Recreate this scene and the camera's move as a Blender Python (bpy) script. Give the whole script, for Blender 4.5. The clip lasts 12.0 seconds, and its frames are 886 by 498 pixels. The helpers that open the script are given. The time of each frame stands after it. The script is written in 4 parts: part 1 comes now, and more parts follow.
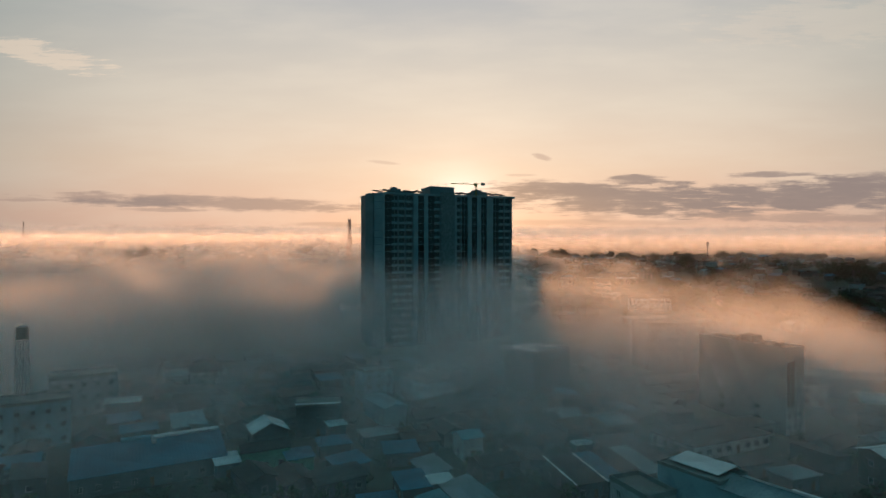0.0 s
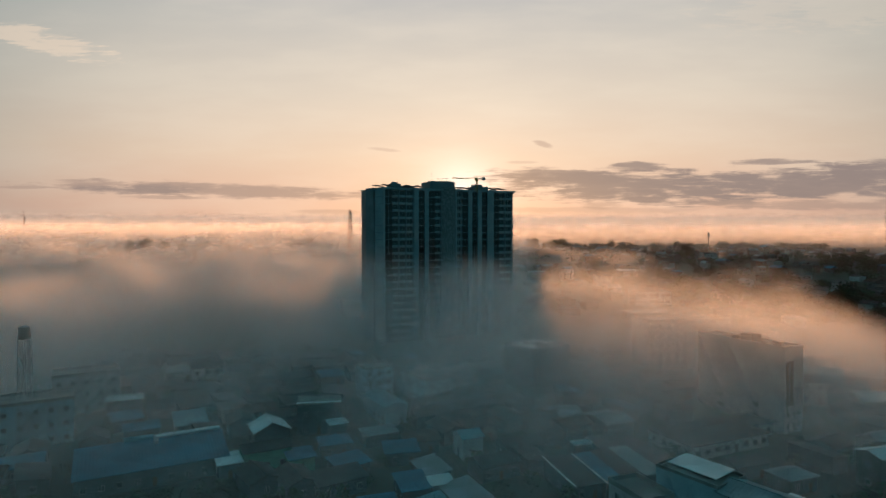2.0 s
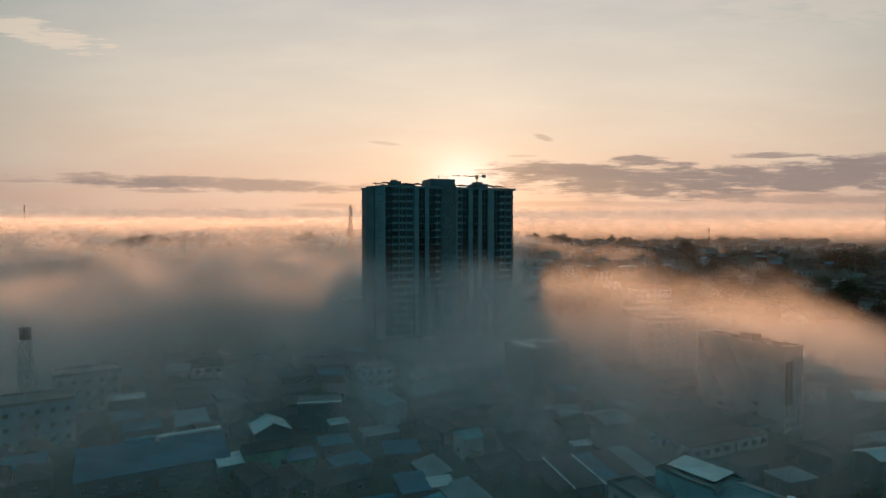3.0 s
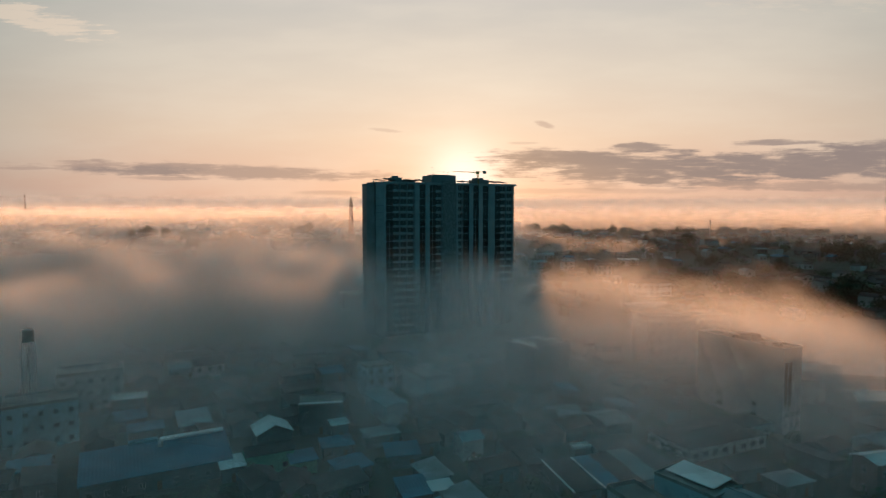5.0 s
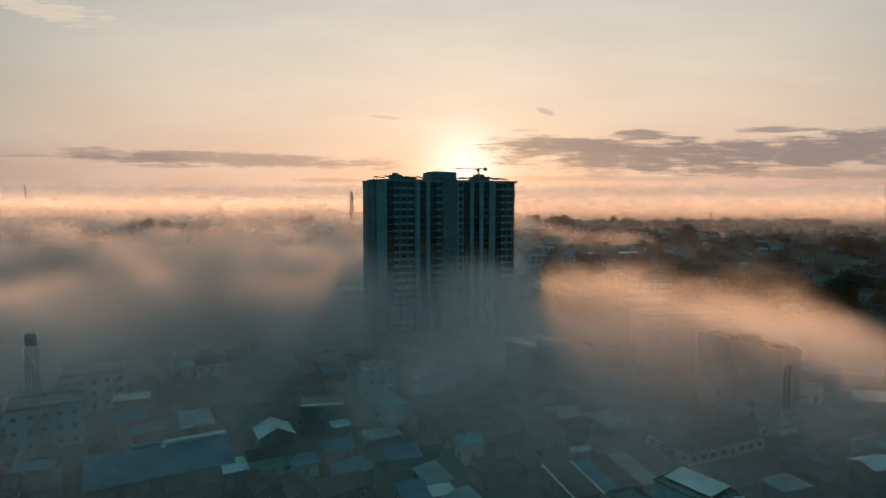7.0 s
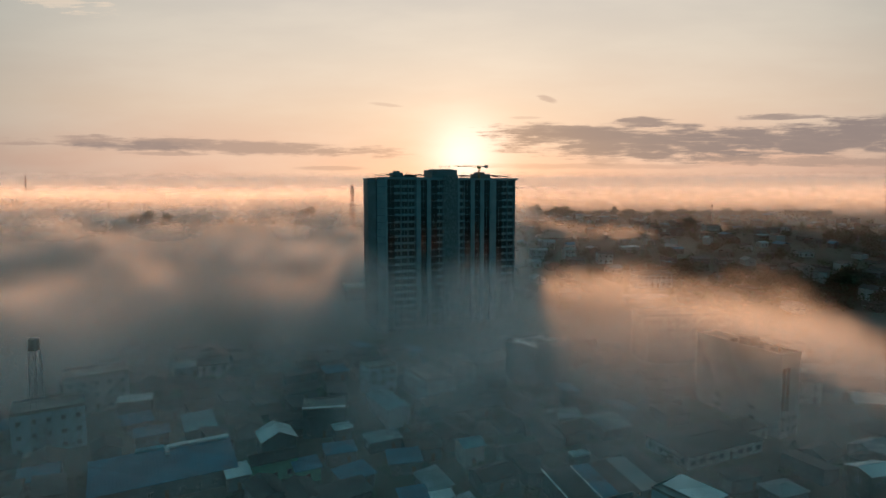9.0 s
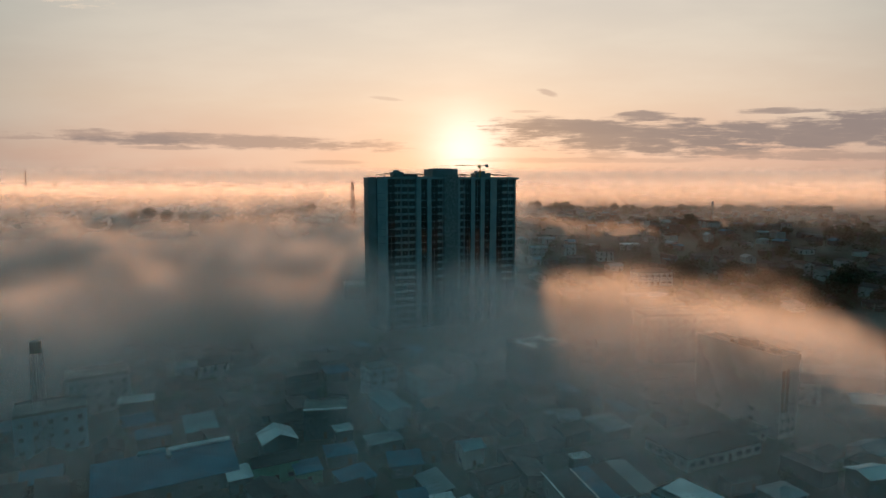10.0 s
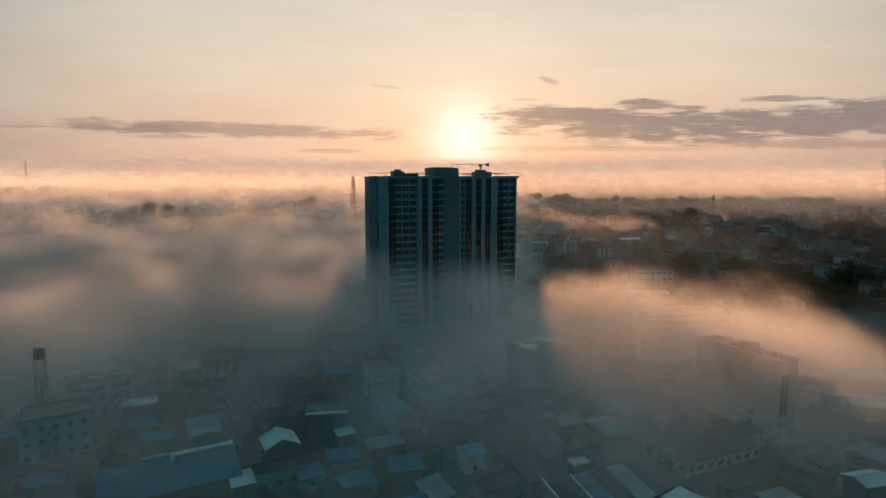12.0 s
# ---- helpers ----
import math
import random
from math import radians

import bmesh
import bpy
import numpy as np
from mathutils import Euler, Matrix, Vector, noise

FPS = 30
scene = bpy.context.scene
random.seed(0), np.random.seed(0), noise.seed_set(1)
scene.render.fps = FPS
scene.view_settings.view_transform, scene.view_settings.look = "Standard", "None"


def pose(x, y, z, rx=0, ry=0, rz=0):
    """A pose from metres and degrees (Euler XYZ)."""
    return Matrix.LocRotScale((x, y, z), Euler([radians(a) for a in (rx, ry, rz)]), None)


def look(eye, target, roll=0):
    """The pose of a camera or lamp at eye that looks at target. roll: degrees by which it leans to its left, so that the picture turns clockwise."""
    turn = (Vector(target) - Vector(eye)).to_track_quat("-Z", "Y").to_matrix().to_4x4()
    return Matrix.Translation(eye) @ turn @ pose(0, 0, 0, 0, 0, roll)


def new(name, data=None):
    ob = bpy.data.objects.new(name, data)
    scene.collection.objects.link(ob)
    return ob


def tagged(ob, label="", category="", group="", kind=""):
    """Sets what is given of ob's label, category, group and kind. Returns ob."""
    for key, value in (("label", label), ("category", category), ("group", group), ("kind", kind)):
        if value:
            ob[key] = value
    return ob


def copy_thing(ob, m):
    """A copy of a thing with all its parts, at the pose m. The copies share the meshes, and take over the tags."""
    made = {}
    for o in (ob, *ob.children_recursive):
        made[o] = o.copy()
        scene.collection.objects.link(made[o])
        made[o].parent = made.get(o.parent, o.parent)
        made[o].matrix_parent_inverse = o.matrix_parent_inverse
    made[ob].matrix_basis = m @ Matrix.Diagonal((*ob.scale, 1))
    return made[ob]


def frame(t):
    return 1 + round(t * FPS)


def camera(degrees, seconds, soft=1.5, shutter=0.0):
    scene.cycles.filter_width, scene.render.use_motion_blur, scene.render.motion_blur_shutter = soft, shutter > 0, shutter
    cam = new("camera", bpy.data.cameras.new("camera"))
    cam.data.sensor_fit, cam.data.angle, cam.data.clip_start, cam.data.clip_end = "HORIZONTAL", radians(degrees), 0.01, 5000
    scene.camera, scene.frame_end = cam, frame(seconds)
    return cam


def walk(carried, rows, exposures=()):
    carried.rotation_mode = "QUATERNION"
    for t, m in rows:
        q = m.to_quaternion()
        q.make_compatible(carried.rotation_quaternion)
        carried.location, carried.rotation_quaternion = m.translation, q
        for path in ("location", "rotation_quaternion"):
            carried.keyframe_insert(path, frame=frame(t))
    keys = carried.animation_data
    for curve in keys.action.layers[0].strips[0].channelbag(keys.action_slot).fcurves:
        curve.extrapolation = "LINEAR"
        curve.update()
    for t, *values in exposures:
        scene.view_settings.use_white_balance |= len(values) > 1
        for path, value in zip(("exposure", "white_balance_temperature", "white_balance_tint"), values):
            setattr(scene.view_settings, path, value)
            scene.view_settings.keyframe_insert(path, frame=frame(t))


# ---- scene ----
cam = camera(73.7, 12.0)
walk(cam, [
    (0, pose(0.000, 0.000, 55.000, 89.999, 0.001, 0.000)),
    (1, pose(0.068, 0.020, 56.611, 89.395, -0.009, 0.040)),
    (2, pose(0.125, 0.043, 58.344, 88.788, -0.016, 0.079)),
    (3, pose(0.171, 0.071, 60.187, 88.180, -0.021, 0.116)),
    (4, pose(0.206, 0.102, 62.130, 87.573, -0.023, 0.153)),
    (5, pose(0.230, 0.138, 64.163, 86.968, -0.023, 0.188)),
    (6, pose(0.243, 0.177, 66.274, 86.368, -0.020, 0.223)),
    (7, pose(0.245, 0.220, 68.454, 85.774, -0.015, 0.256)),
    (8, pose(0.235, 0.268, 70.691, 85.188, -0.007, 0.289)),
    (9, pose(0.214, 0.319, 72.976, 84.611, 0.003, 0.320)),
    (10, pose(0.183, 0.374, 75.298, 84.046, 0.016, 0.351)),
    (11, pose(0.140, 0.433, 77.646, 83.495, 0.032, 0.380)),
    (12, pose(0.086, 0.497, 80.010, 82.959, 0.050, 0.408)),
], exposures=[(0, 1.2), (12, 1.2)])

# ---- sky and sun ----
SUN_AZ, SUN_EL = radians(1.65), radians(3.4)
SUN_DIR = Vector((math.sin(SUN_AZ) * math.cos(SUN_EL), math.cos(SUN_AZ) * math.cos(SUN_EL), math.sin(SUN_EL)))

sun_data = bpy.data.lights.new("sun", "SUN")
sun_data.energy, sun_data.angle, sun_data.color = 3.4, radians(2.5), (1.0, 0.47, 0.225)
sun = new("sun", sun_data)
sun.matrix_world = look(SUN_DIR * 1000, (0, 0, 0))


class Nodes:
    """Short hand for node trees."""

    def __init__(self, tree):
        self.tree = tree
        tree.nodes.clear()

    def add(self, kind, **settings):
        n = self.tree.nodes.new(kind)
        for key, value in settings.items():
            setattr(n, key, value)
        return n

    def put(self, socket, value):
        if isinstance(value, bpy.types.NodeSocket):
            self.tree.links.new(value, socket)
        elif isinstance(value, (tuple, list)) and len(value) == 3 and socket.type == "RGBA":
            socket.default_value = (*value, 1)
        else:
            socket.default_value = value

    def math(self, op, a, b=0.0, c=0.0, clamp=False):
        n = self.add("ShaderNodeMath", operation=op, use_clamp=clamp)
        for socket, value in zip(n.inputs, (a, b, c)):
            self.put(socket, value)
        return n.outputs[0]

    def vec(self, op, a, b=(0, 0, 0)):
        n = self.add("ShaderNodeVectorMath", operation=op)
        self.put(n.inputs[0], a)
        self.put(n.inputs[1], b)
        return n.outputs["Value"] if op in ("DOT_PRODUCT", "LENGTH") else n.outputs[0]

    def scaled(self, v, k):
        n = self.add("ShaderNodeVectorMath", operation="SCALE")
        self.put(n.inputs[0], v)
        n.inputs["Scale"].default_value = k
        return n.outputs[0]

    def mix(self, f, a, b, blend="MIX"):
        n = self.add("ShaderNodeMix", data_type="RGBA", blend_type=blend)
        for socket, value in ((n.inputs[0], f), (n.inputs[6], a), (n.inputs[7], b)):
            self.put(socket, value)
        return n.outputs[2]

    def smooth(self, x, a, b, lo=0.0, hi=1.0):
        n = self.add("ShaderNodeMapRange", interpolation_type="SMOOTHSTEP")
        for socket, value in zip(n.inputs, (x, a, b, lo, hi)):
            self.put(socket, value)
        return n.outputs[0]

    def noise(self, v, scale, detail=4.0, rough=0.55):
        n = self.add("ShaderNodeTexNoise")
        self.put(n.inputs["Vector"], v)
        n.inputs["Scale"].default_value, n.inputs["Detail"].default_value, n.inputs["Roughness"].default_value = scale, detail, rough
        return n

    def ramp(self, x, stops):
        n = self.add("ShaderNodeValToRGB")
        els = n.color_ramp.elements
        els[0].position, els[0].color = stops[0][0], (*stops[0][1], 1)
        els[1].position, els[1].color = stops[-1][0], (*stops[-1][1], 1)
        for p, c in stops[1:-1]:
            els.new(p).color = (*c, 1)
        self.put(n.inputs[0], x)
        return n.outputs[0]


def make_world():
    world = bpy.data.worlds.new("dawn_sky")
    world.use_nodes = True
    scene.world = world
    k = Nodes(world.node_tree)
    way = k.vec("NORMALIZE", k.add("ShaderNodeTexCoord").outputs["Generated"])
    sep = k.add("ShaderNodeSeparateXYZ")
    k.put(sep.inputs[0], way)
    x, y, z = sep.outputs
    clear = k.add("ShaderNodeTexSky", sky_type="NISHITA", sun_disc=False, sun_elevation=SUN_EL, sun_rotation=SUN_AZ)
    clear.air_density, clear.dust_density = 1.0, 1.0
    clear_sky = k.scaled(clear.outputs[0], 0.008)
    # thin high veil, lit from the east
    veil = k.ramp(k.math("MULTIPLY", z, 2.0, clamp=True), VEIL)
    east = k.smooth(k.vec("DOT_PRODUCT", way, tuple(SUN_DIR)), 0.46, 1.0)
    flat = k.math("DIVIDE", x, k.math("MAXIMUM", y, 0.05))
    tall = k.math("DIVIDE", z, k.math("MAXIMUM", y, 0.05))
    plane = k.add("ShaderNodeCombineXYZ")
    k.put(plane.inputs[0], flat)
    k.put(plane.inputs[1], tall)
    stretch = k.vec("MULTIPLY", plane.outputs[0], (1.0, 4.5, 1.0))
    streaks = k.noise(stretch, 3.0, 5.0).outputs[0]
    veil = k.mix(k.smooth(streaks, 0.35, 0.7, 0.0, 0.22), veil, (0.95, 0.82, 0.66))
    col = k.mix(east, BACK_SKY, veil)
    # brightness round the sun
    near = k.vec("DOT_PRODUCT", way, tuple(SUN_DIR))
    for power, colour in GLOW:
        g = k.math("POWER", k.math("MAXIMUM", near, 0.0), power)
        col = k.mix(g, col, colour, "ADD")
    # bands of cloud
    warp = k.noise(k.vec("MULTIPLY", plane.outputs[0], (1.0, 3.2, 1.0)), 14.0, 6.0, 0.6)
    fine = k.noise(k.vec("MULTIPLY", plane.outputs[0], (1.0, 11.0, 1.0)), 15.0, 7.0, 0.68)
    ahead = k.smooth(y, 0.1, 0.3)
    for u0, v0, a, b, slope, rag, amount, colour in CLOUDS:
        du = k.math("DIVIDE", k.math("SUBTRACT", flat, u0), a)
        base = k.math("ADD", k.math("MULTIPLY", k.math("SUBTRACT", flat, u0), slope), v0)
        dv = k.math("DIVIDE", k.math("SUBTRACT", tall, base), b)
        d = k.math("ADD", k.math("MULTIPLY", du, du), k.math("MULTIPLY", dv, dv))
        n = k.math("ADD", k.math("MULTIPLY", k.math("SUBTRACT", warp.outputs[0], 0.5), rag), k.math("MULTIPLY", k.math("SUBTRACT", fine.outputs[0], 0.5), rag * 0.9))
        m = k.smooth(k.math("SUBTRACT", n, d), -1.05, -0.15, 0.0, amount)
        col = k.mix(k.math("MULTIPLY", m, ahead), col, colour)
    col = k.mix(1.0, col, clear_sky, "ADD")
    bg = k.add("ShaderNodeBackground")
    k.put(bg.inputs[0], col)
    bg.inputs[1].default_value = 0.435
    k.put(k.add("ShaderNodeOutputWorld").inputs[0], bg.outputs[0])


VEIL = [(0.0, (0.68, 0.39, 0.295)), (0.10, (0.77, 0.47, 0.345)), (0.26, (0.80, 0.59, 0.44)), (0.45, (0.73, 0.62, 0.51)),
        (0.62, (0.63, 0.575, 0.51)), (0.78, (0.50, 0.495, 0.49)), (1.0, (0.20, 0.23, 0.25))]
BACK_SKY = (0.028, 0.142, 0.178)
GLOW = [(60.0, (0.07, 0.06, 0.05)), (600.0, (0.34, 0.42, 0.46))]
MAUVE, SLATE, ROSY = (0.38, 0.27, 0.235), (0.27, 0.21, 0.205), (0.93, 0.72, 0.54)
# centre, half sizes, slope, raggedness, cover and colour
CLOUDS = [
    (-0.385, 0.078, 0.34, 0.014, -0.035, 2.6, 0.85, MAUVE),
    (-0.52, 0.079, 0.14, 0.009, 0.0, 2.6, 0.7, SLATE),
    (-0.47, 0.066, 0.08, 0.004, -0.02, 2.2, 0.6, MAUVE),
    (-0.70, 0.083, 0.07, 0.003, 0.0, 1.6, 0.6, MAUVE),
    (0.34, 0.083, 0.29, 0.033, -0.02, 2.6, 0.95, SLATE),
    (0.62, 0.090, 0.34, 0.031, 0.03, 2.6, 0.95, SLATE),
    (0.19, 0.101, 0.15, 0.015, -0.03, 2.4, 0.85, SLATE),
    (0.325, 0.117, 0.05, 0.010, 0.0, 2.2, 0.9, SLATE),
    (0.55, 0.126, 0.08, 0.006, 0.02, 2.2, 0.8, SLATE),
    (0.78, 0.110, 0.22, 0.026, 0.05, 2.6, 0.9, SLATE),
    (0.66, 0.054, 0.26, 0.011, 0.0, 2.6, 0.75, MAUVE),
    (0.27, 0.053, 0.04, 0.009, 0.0, 2.0, 0.55, MAUVE),
    (0.24, 0.045, 0.26, 0.006, 0.0, 2.4, 0.4, MAUVE),
    (-0.20, 0.042, 0.07, 0.004, 0.0, 2.2, 0.5, MAUVE),
    (-0.098, 0.146, 0.03, 0.004, -0.1, 1.8, 0.3, MAUVE),
    (0.168, 0.155, 0.020, 0.006, -0.25, 2.0, 0.5, MAUVE),
    (0.13, 0.125, 0.03, 0.003, 0.0, 1.8, 0.3, MAUVE),
    (-0.68, 0.330, 0.14, 0.022, -0.24, 4.2, 0.42, ROSY),
    (0.75, 0.40, 0.35, 0.05, 0.10, 3.6, 0.14, ROSY),
]
make_world()

# ---- materials ----
def surface(name, colour, rough=0.8, grain=1.5, spread=0.25, bump=0.3, bump_scale=8.0, metal=0.0, stain=0.0, ribs=0.0, random_tint=0.0):
    """A plain surface with two scales of variation; ribs: spacing of corrugation along the object's x, in metres."""
    m = bpy.data.materials.new(name)
    m.use_nodes = True
    k = Nodes(m.node_tree)
    at = k.add("ShaderNodeTexCoord").outputs["Object"]
    big = k.noise(at, grain * 0.25, 3.0).outputs[0]
    small = k.noise(at, grain * 4.0, 5.0, 0.65).outputs[0]
    dark = tuple(c * (1 - spread) for c in colour)
    light = tuple(min(1.0, c * (1 + spread)) for c in colour)
    col = k.mix(k.smooth(big, 0.35, 0.68), dark, light)
    col = k.mix(k.smooth(small, 0.42, 0.72, 0.0, 0.45), col, tuple(c * 0.72 for c in colour))
    if stain:
        st = k.noise(k.vec("MULTIPLY", at, (1.0, 1.0, 0.18)), grain * 1.3, 4.0, 0.7).outputs[0]
        col = k.mix(k.smooth(st, 0.52, 0.75, 0.0, stain), col, (0.07, 0.06, 0.05))
    if random_tint:
        r = k.add("ShaderNodeObjectInfo").outputs["Random"]
        col = k.mix(k.smooth(r, 0.0, 1.0, 0.0, random_tint), col, tuple(c * 0.3 for c in colour))
    b = k.add("ShaderNodeBsdfPrincipled")
    k.put(b.inputs["Base Color"], col)
    k.put(b.inputs["Roughness"], k.smooth(small, 0.2, 0.8, max(0.05, rough - 0.12), min(1.0, rough + 0.1)))
    b.inputs["Metallic"].default_value = metal
    height = small if not ribs else None
    if ribs:
        sep = k.add("ShaderNodeSeparateXYZ")
        k.put(sep.inputs[0], at)
        wave = k.math("SINE", k.math("MULTIPLY", sep.outputs[0], 2 * math.pi / ribs))
        height = k.math("ADD", k.math("MULTIPLY", wave, 0.5), small)
    bn = k.add("ShaderNodeBump")
    bn.inputs["Strength"].default_value, bn.inputs["Distance"].default_value = bump, 0.05
    k.put(bn.inputs["Height"], height)
    k.put(b.inputs["Normal"], bn.outputs[0])
    k.put(k.add("ShaderNodeOutputMaterial").inputs[0], b.outputs[0])
    return m


CONCRETE = surface("painted_concrete", (0.235, 0.315, 0.345), 0.75, 0.6, 0.12, 0.15, stain=0.25)
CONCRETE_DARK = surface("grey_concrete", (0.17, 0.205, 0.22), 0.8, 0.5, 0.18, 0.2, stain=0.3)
ROOF_SLAB = surface("roof_slab", (0.22, 0.21, 0.20), 0.9, 0.4, 0.3, 0.3, stain=0.4)
GLASS_DARK = surface("dark_glazing", (0.012, 0.014, 0.016), 0.12, 0.3, 0.3, 0.02)
GLASS_BLUE = surface("window_glass", (0.06, 0.075, 0.08), 0.15, 0.5, 0.4, 0.02)
FRAME_METAL = surface("window_frame_paint", (0.30, 0.31, 0.31), 0.5, 1.0, 0.1, 0.05)
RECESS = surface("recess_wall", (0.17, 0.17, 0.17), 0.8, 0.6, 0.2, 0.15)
STEEL = surface("galvanised_steel", (0.30, 0.30, 0.30), 0.5, 2.0, 0.2, 0.1, metal=0.5)
STEEL_RED = surface("red_painted_steel", (0.16, 0.06, 0.045), 0.55, 2.0, 0.2, 0.1)
CRANE_PAINT = surface("crane_paint", (0.45, 0.28, 0.06), 0.5, 2.0, 0.2, 0.1)
ZINC = surface("zinc_roof", (0.24, 0.29, 0.31), 0.7, 0.5, 0.2, 0.5, metal=0.1, stain=0.35, ribs=0.75)
ZINC_OLD = surface("old_zinc_roof", (0.055, 0.065, 0.068), 0.8, 0.5, 0.35, 0.5, metal=0.05, stain=0.5, ribs=0.75, random_tint=0.4)
RUST = surface("rusty_roof", (0.065, 0.045, 0.036), 0.8, 0.6, 0.4, 0.5, stain=0.5, ribs=0.75, random_tint=0.5)
TILE_DARK = surface("dark_roof_tiles", (0.04, 0.04, 0.04), 0.8, 0.8, 0.35, 0.5, stain=0.4, ribs=0.3, random_tint=0.4)
ROOF_BLUE = surface("blue_sheet_roof", (0.006, 0.14, 0.22), 0.7, 0.5, 0.2, 0.5, stain=0.25, ribs=0.75)
ROOF_TEAL = surface("teal_sheet_roof", (0.10, 0.30, 0.35), 0.7, 0.5, 0.2, 0.5, stain=0.25, ribs=0.75)
ROOF_WHITE = surface("white_sheet_roof", (0.68, 0.70, 0.70), 0.5, 0.5, 0.12, 0.5, stain=0.2, ribs=0.75)
PLASTER = surface("white_plaster", (0.40, 0.41, 0.41), 0.85, 0.6, 0.12, 0.2, stain=0.4)
PLASTER_GREY = surface("grey_plaster", (0.10, 0.12, 0.125), 0.85, 0.6, 0.2, 0.2, stain=0.45)
PLASTER_GREEN = surface("green_plaster", (0.14, 0.38, 0.26), 0.85, 0.6, 0.2, 0.2, stain=0.4)
PLASTER_BLUE = surface("pale_blue_plaster", (0.34, 0.46, 0.52), 0.85, 0.6, 0.15, 0.2, stain=0.35)
PLASTER_TAN = surface("tan_plaster", (0.13, 0.125, 0.115), 0.85, 0.6, 0.2, 0.2, stain=0.4)
WOOD_DOOR = surface("door_wood", (0.12, 0.07, 0.04), 0.6, 2.0, 0.25, 0.2)
EARTH = surface("ground_cover", (0.03, 0.05, 0.032), 0.95, 0.05, 0.45, 0.6)
ASPHALT = surface("asphalt", (0.05, 0.05, 0.052), 0.9, 0.8, 0.2, 0.3)
BARK = surface("bark", (0.08, 0.06, 0.045), 0.9, 3.0, 0.3, 0.6)
LEAVES = surface("leaves", (0.032, 0.08, 0.036), 0.75, 0.6, 0.45, 0.4, random_tint=0.5)
PLASTIC = surface("water_tank_plastic", (0.30, 0.28, 0.26), 0.4, 1.0, 0.15, 0.05)


def mosaic_material():
    m = bpy.data.materials.new("ornamental_screen")
    m.use_nodes = True
    k = Nodes(m.node_tree)
    at = k.add("ShaderNodeTexCoord").outputs["Object"]
    v = k.add("ShaderNodeTexVoronoi", feature="DISTANCE_TO_EDGE")
    k.put(v.inputs["Vector"], k.vec("MULTIPLY", at, (0.9, 0.9, 0.55)))
    v.inputs["Scale"].default_value = 1.1
    lines = k.smooth(v.outputs["Distance"], 0.04, 0.12)
    n = k.noise(at, 0.8, 4.0).outputs[0]
    b = k.add("ShaderNodeBsdfPrincipled")
    k.put(b.inputs["Base Color"], k.mix(lines, (0.10, 0.12, 0.13), k.mix(k.smooth(n, 0.35, 0.65), (0.15, 0.18, 0.19), (0.22, 0.25, 0.26))))
    b.inputs["Roughness"].default_value = 0.75
    bn = k.add("ShaderNodeBump")
    bn.inputs["Strength"].default_value, bn.inputs["Distance"].default_value = 0.6, 0.08
    k.put(bn.inputs["Height"], lines)
    k.put(b.inputs["Normal"], bn.outputs[0])
    k.put(k.add("ShaderNodeOutputMaterial").inputs[0], b.outputs[0])
    return m


MOSAIC = mosaic_material()


# ---- building blocks ----
def box(bm, x0, x1, y0, y1, z0, z1):
    vs = [bm.verts.new(p) for p in ((x0, y0, z0), (x1, y0, z0), (x1, y1, z0), (x0, y1, z0), (x0, y0, z1), (x1, y0, z1), (x1, y1, z1), (x0, y1, z1))]
    for f in ((3, 2, 1, 0), (4, 5, 6, 7), (0, 1, 5, 4), (1, 2, 6, 5), (2, 3, 7, 6), (3, 0, 4, 7)):
        bm.faces.new([vs[i] for i in f])
    return vs


def prism(bm, outline, z0, z1):
    """An upright prism over a counter-clockwise outline."""
    low, high = [bm.verts.new((x, y, z0)) for x, y in outline], [bm.verts.new((x, y, z1)) for x, y in outline]
    n = len(outline)
    bm.faces.new(low[::-1])
    bm.faces.new(high)
    for i in range(n):
        bm.faces.new((low[i], low[(i + 1) % n], high[(i + 1) % n], high[i]))


def rod(bm, a, b, r0, r1=None, sides=6):
    a, b = Vector(a), Vector(b)
    r1 = r0 if r1 is None else r1
    q = (b - a).to_track_quat("Z", "Y")
    rings = []
    for p, r in ((a, r0), (b, r1)):
        rings.append([bm.verts.new(p + q @ Vector((r * math.cos(2 * math.pi * i / sides), r * math.sin(2 * math.pi * i / sides), 0))) for i in range(sides)])
    for i in range(sides):
        j = (i + 1) % sides
        bm.faces.new((rings[0][i], rings[0][j], rings[1][j], rings[1][i]))
    bm.faces.new(rings[0][::-1])
    bm.faces.new(rings[1])


def slab(bm, corners, t):
    """A sheet of thickness t under four corners."""
    top = [bm.verts.new(c) for c in corners]
    low = [bm.verts.new((c[0], c[1], c[2] - t)) for c in corners]
    n = len(corners)
    bm.faces.new(top)
    bm.faces.new(low[::-1])
    for i in range(n):
        bm.faces.new((top[i], low[i], low[(i + 1) % n], top[(i + 1) % n]))


def mesh_of(name, bm, material):
    bmesh.ops.recalc_face_normals(bm, faces=bm.faces)
    me = bpy.data.meshes.new(name)
    bm.to_mesh(me)
    bm.free()
    me.materials.append(material)
    return me


def part(name, bm, material, parent, label=""):
    ob = new(name, mesh_of(name, bm, material))
    ob.parent = parent
    return tagged(ob, label)


def thing(name, m, label, category, group="", kind=""):
    ob = new(name)
    ob.matrix_world = m
    return tagged(ob, label, category, group, kind)


def piece(name, data, parent, at=(0, 0, 0), scale=(1, 1, 1)):
    """A part on shared mesh data."""
    ob = new(name, data)
    ob.parent = parent
    ob.location, ob.scale = at, scale
    return ob


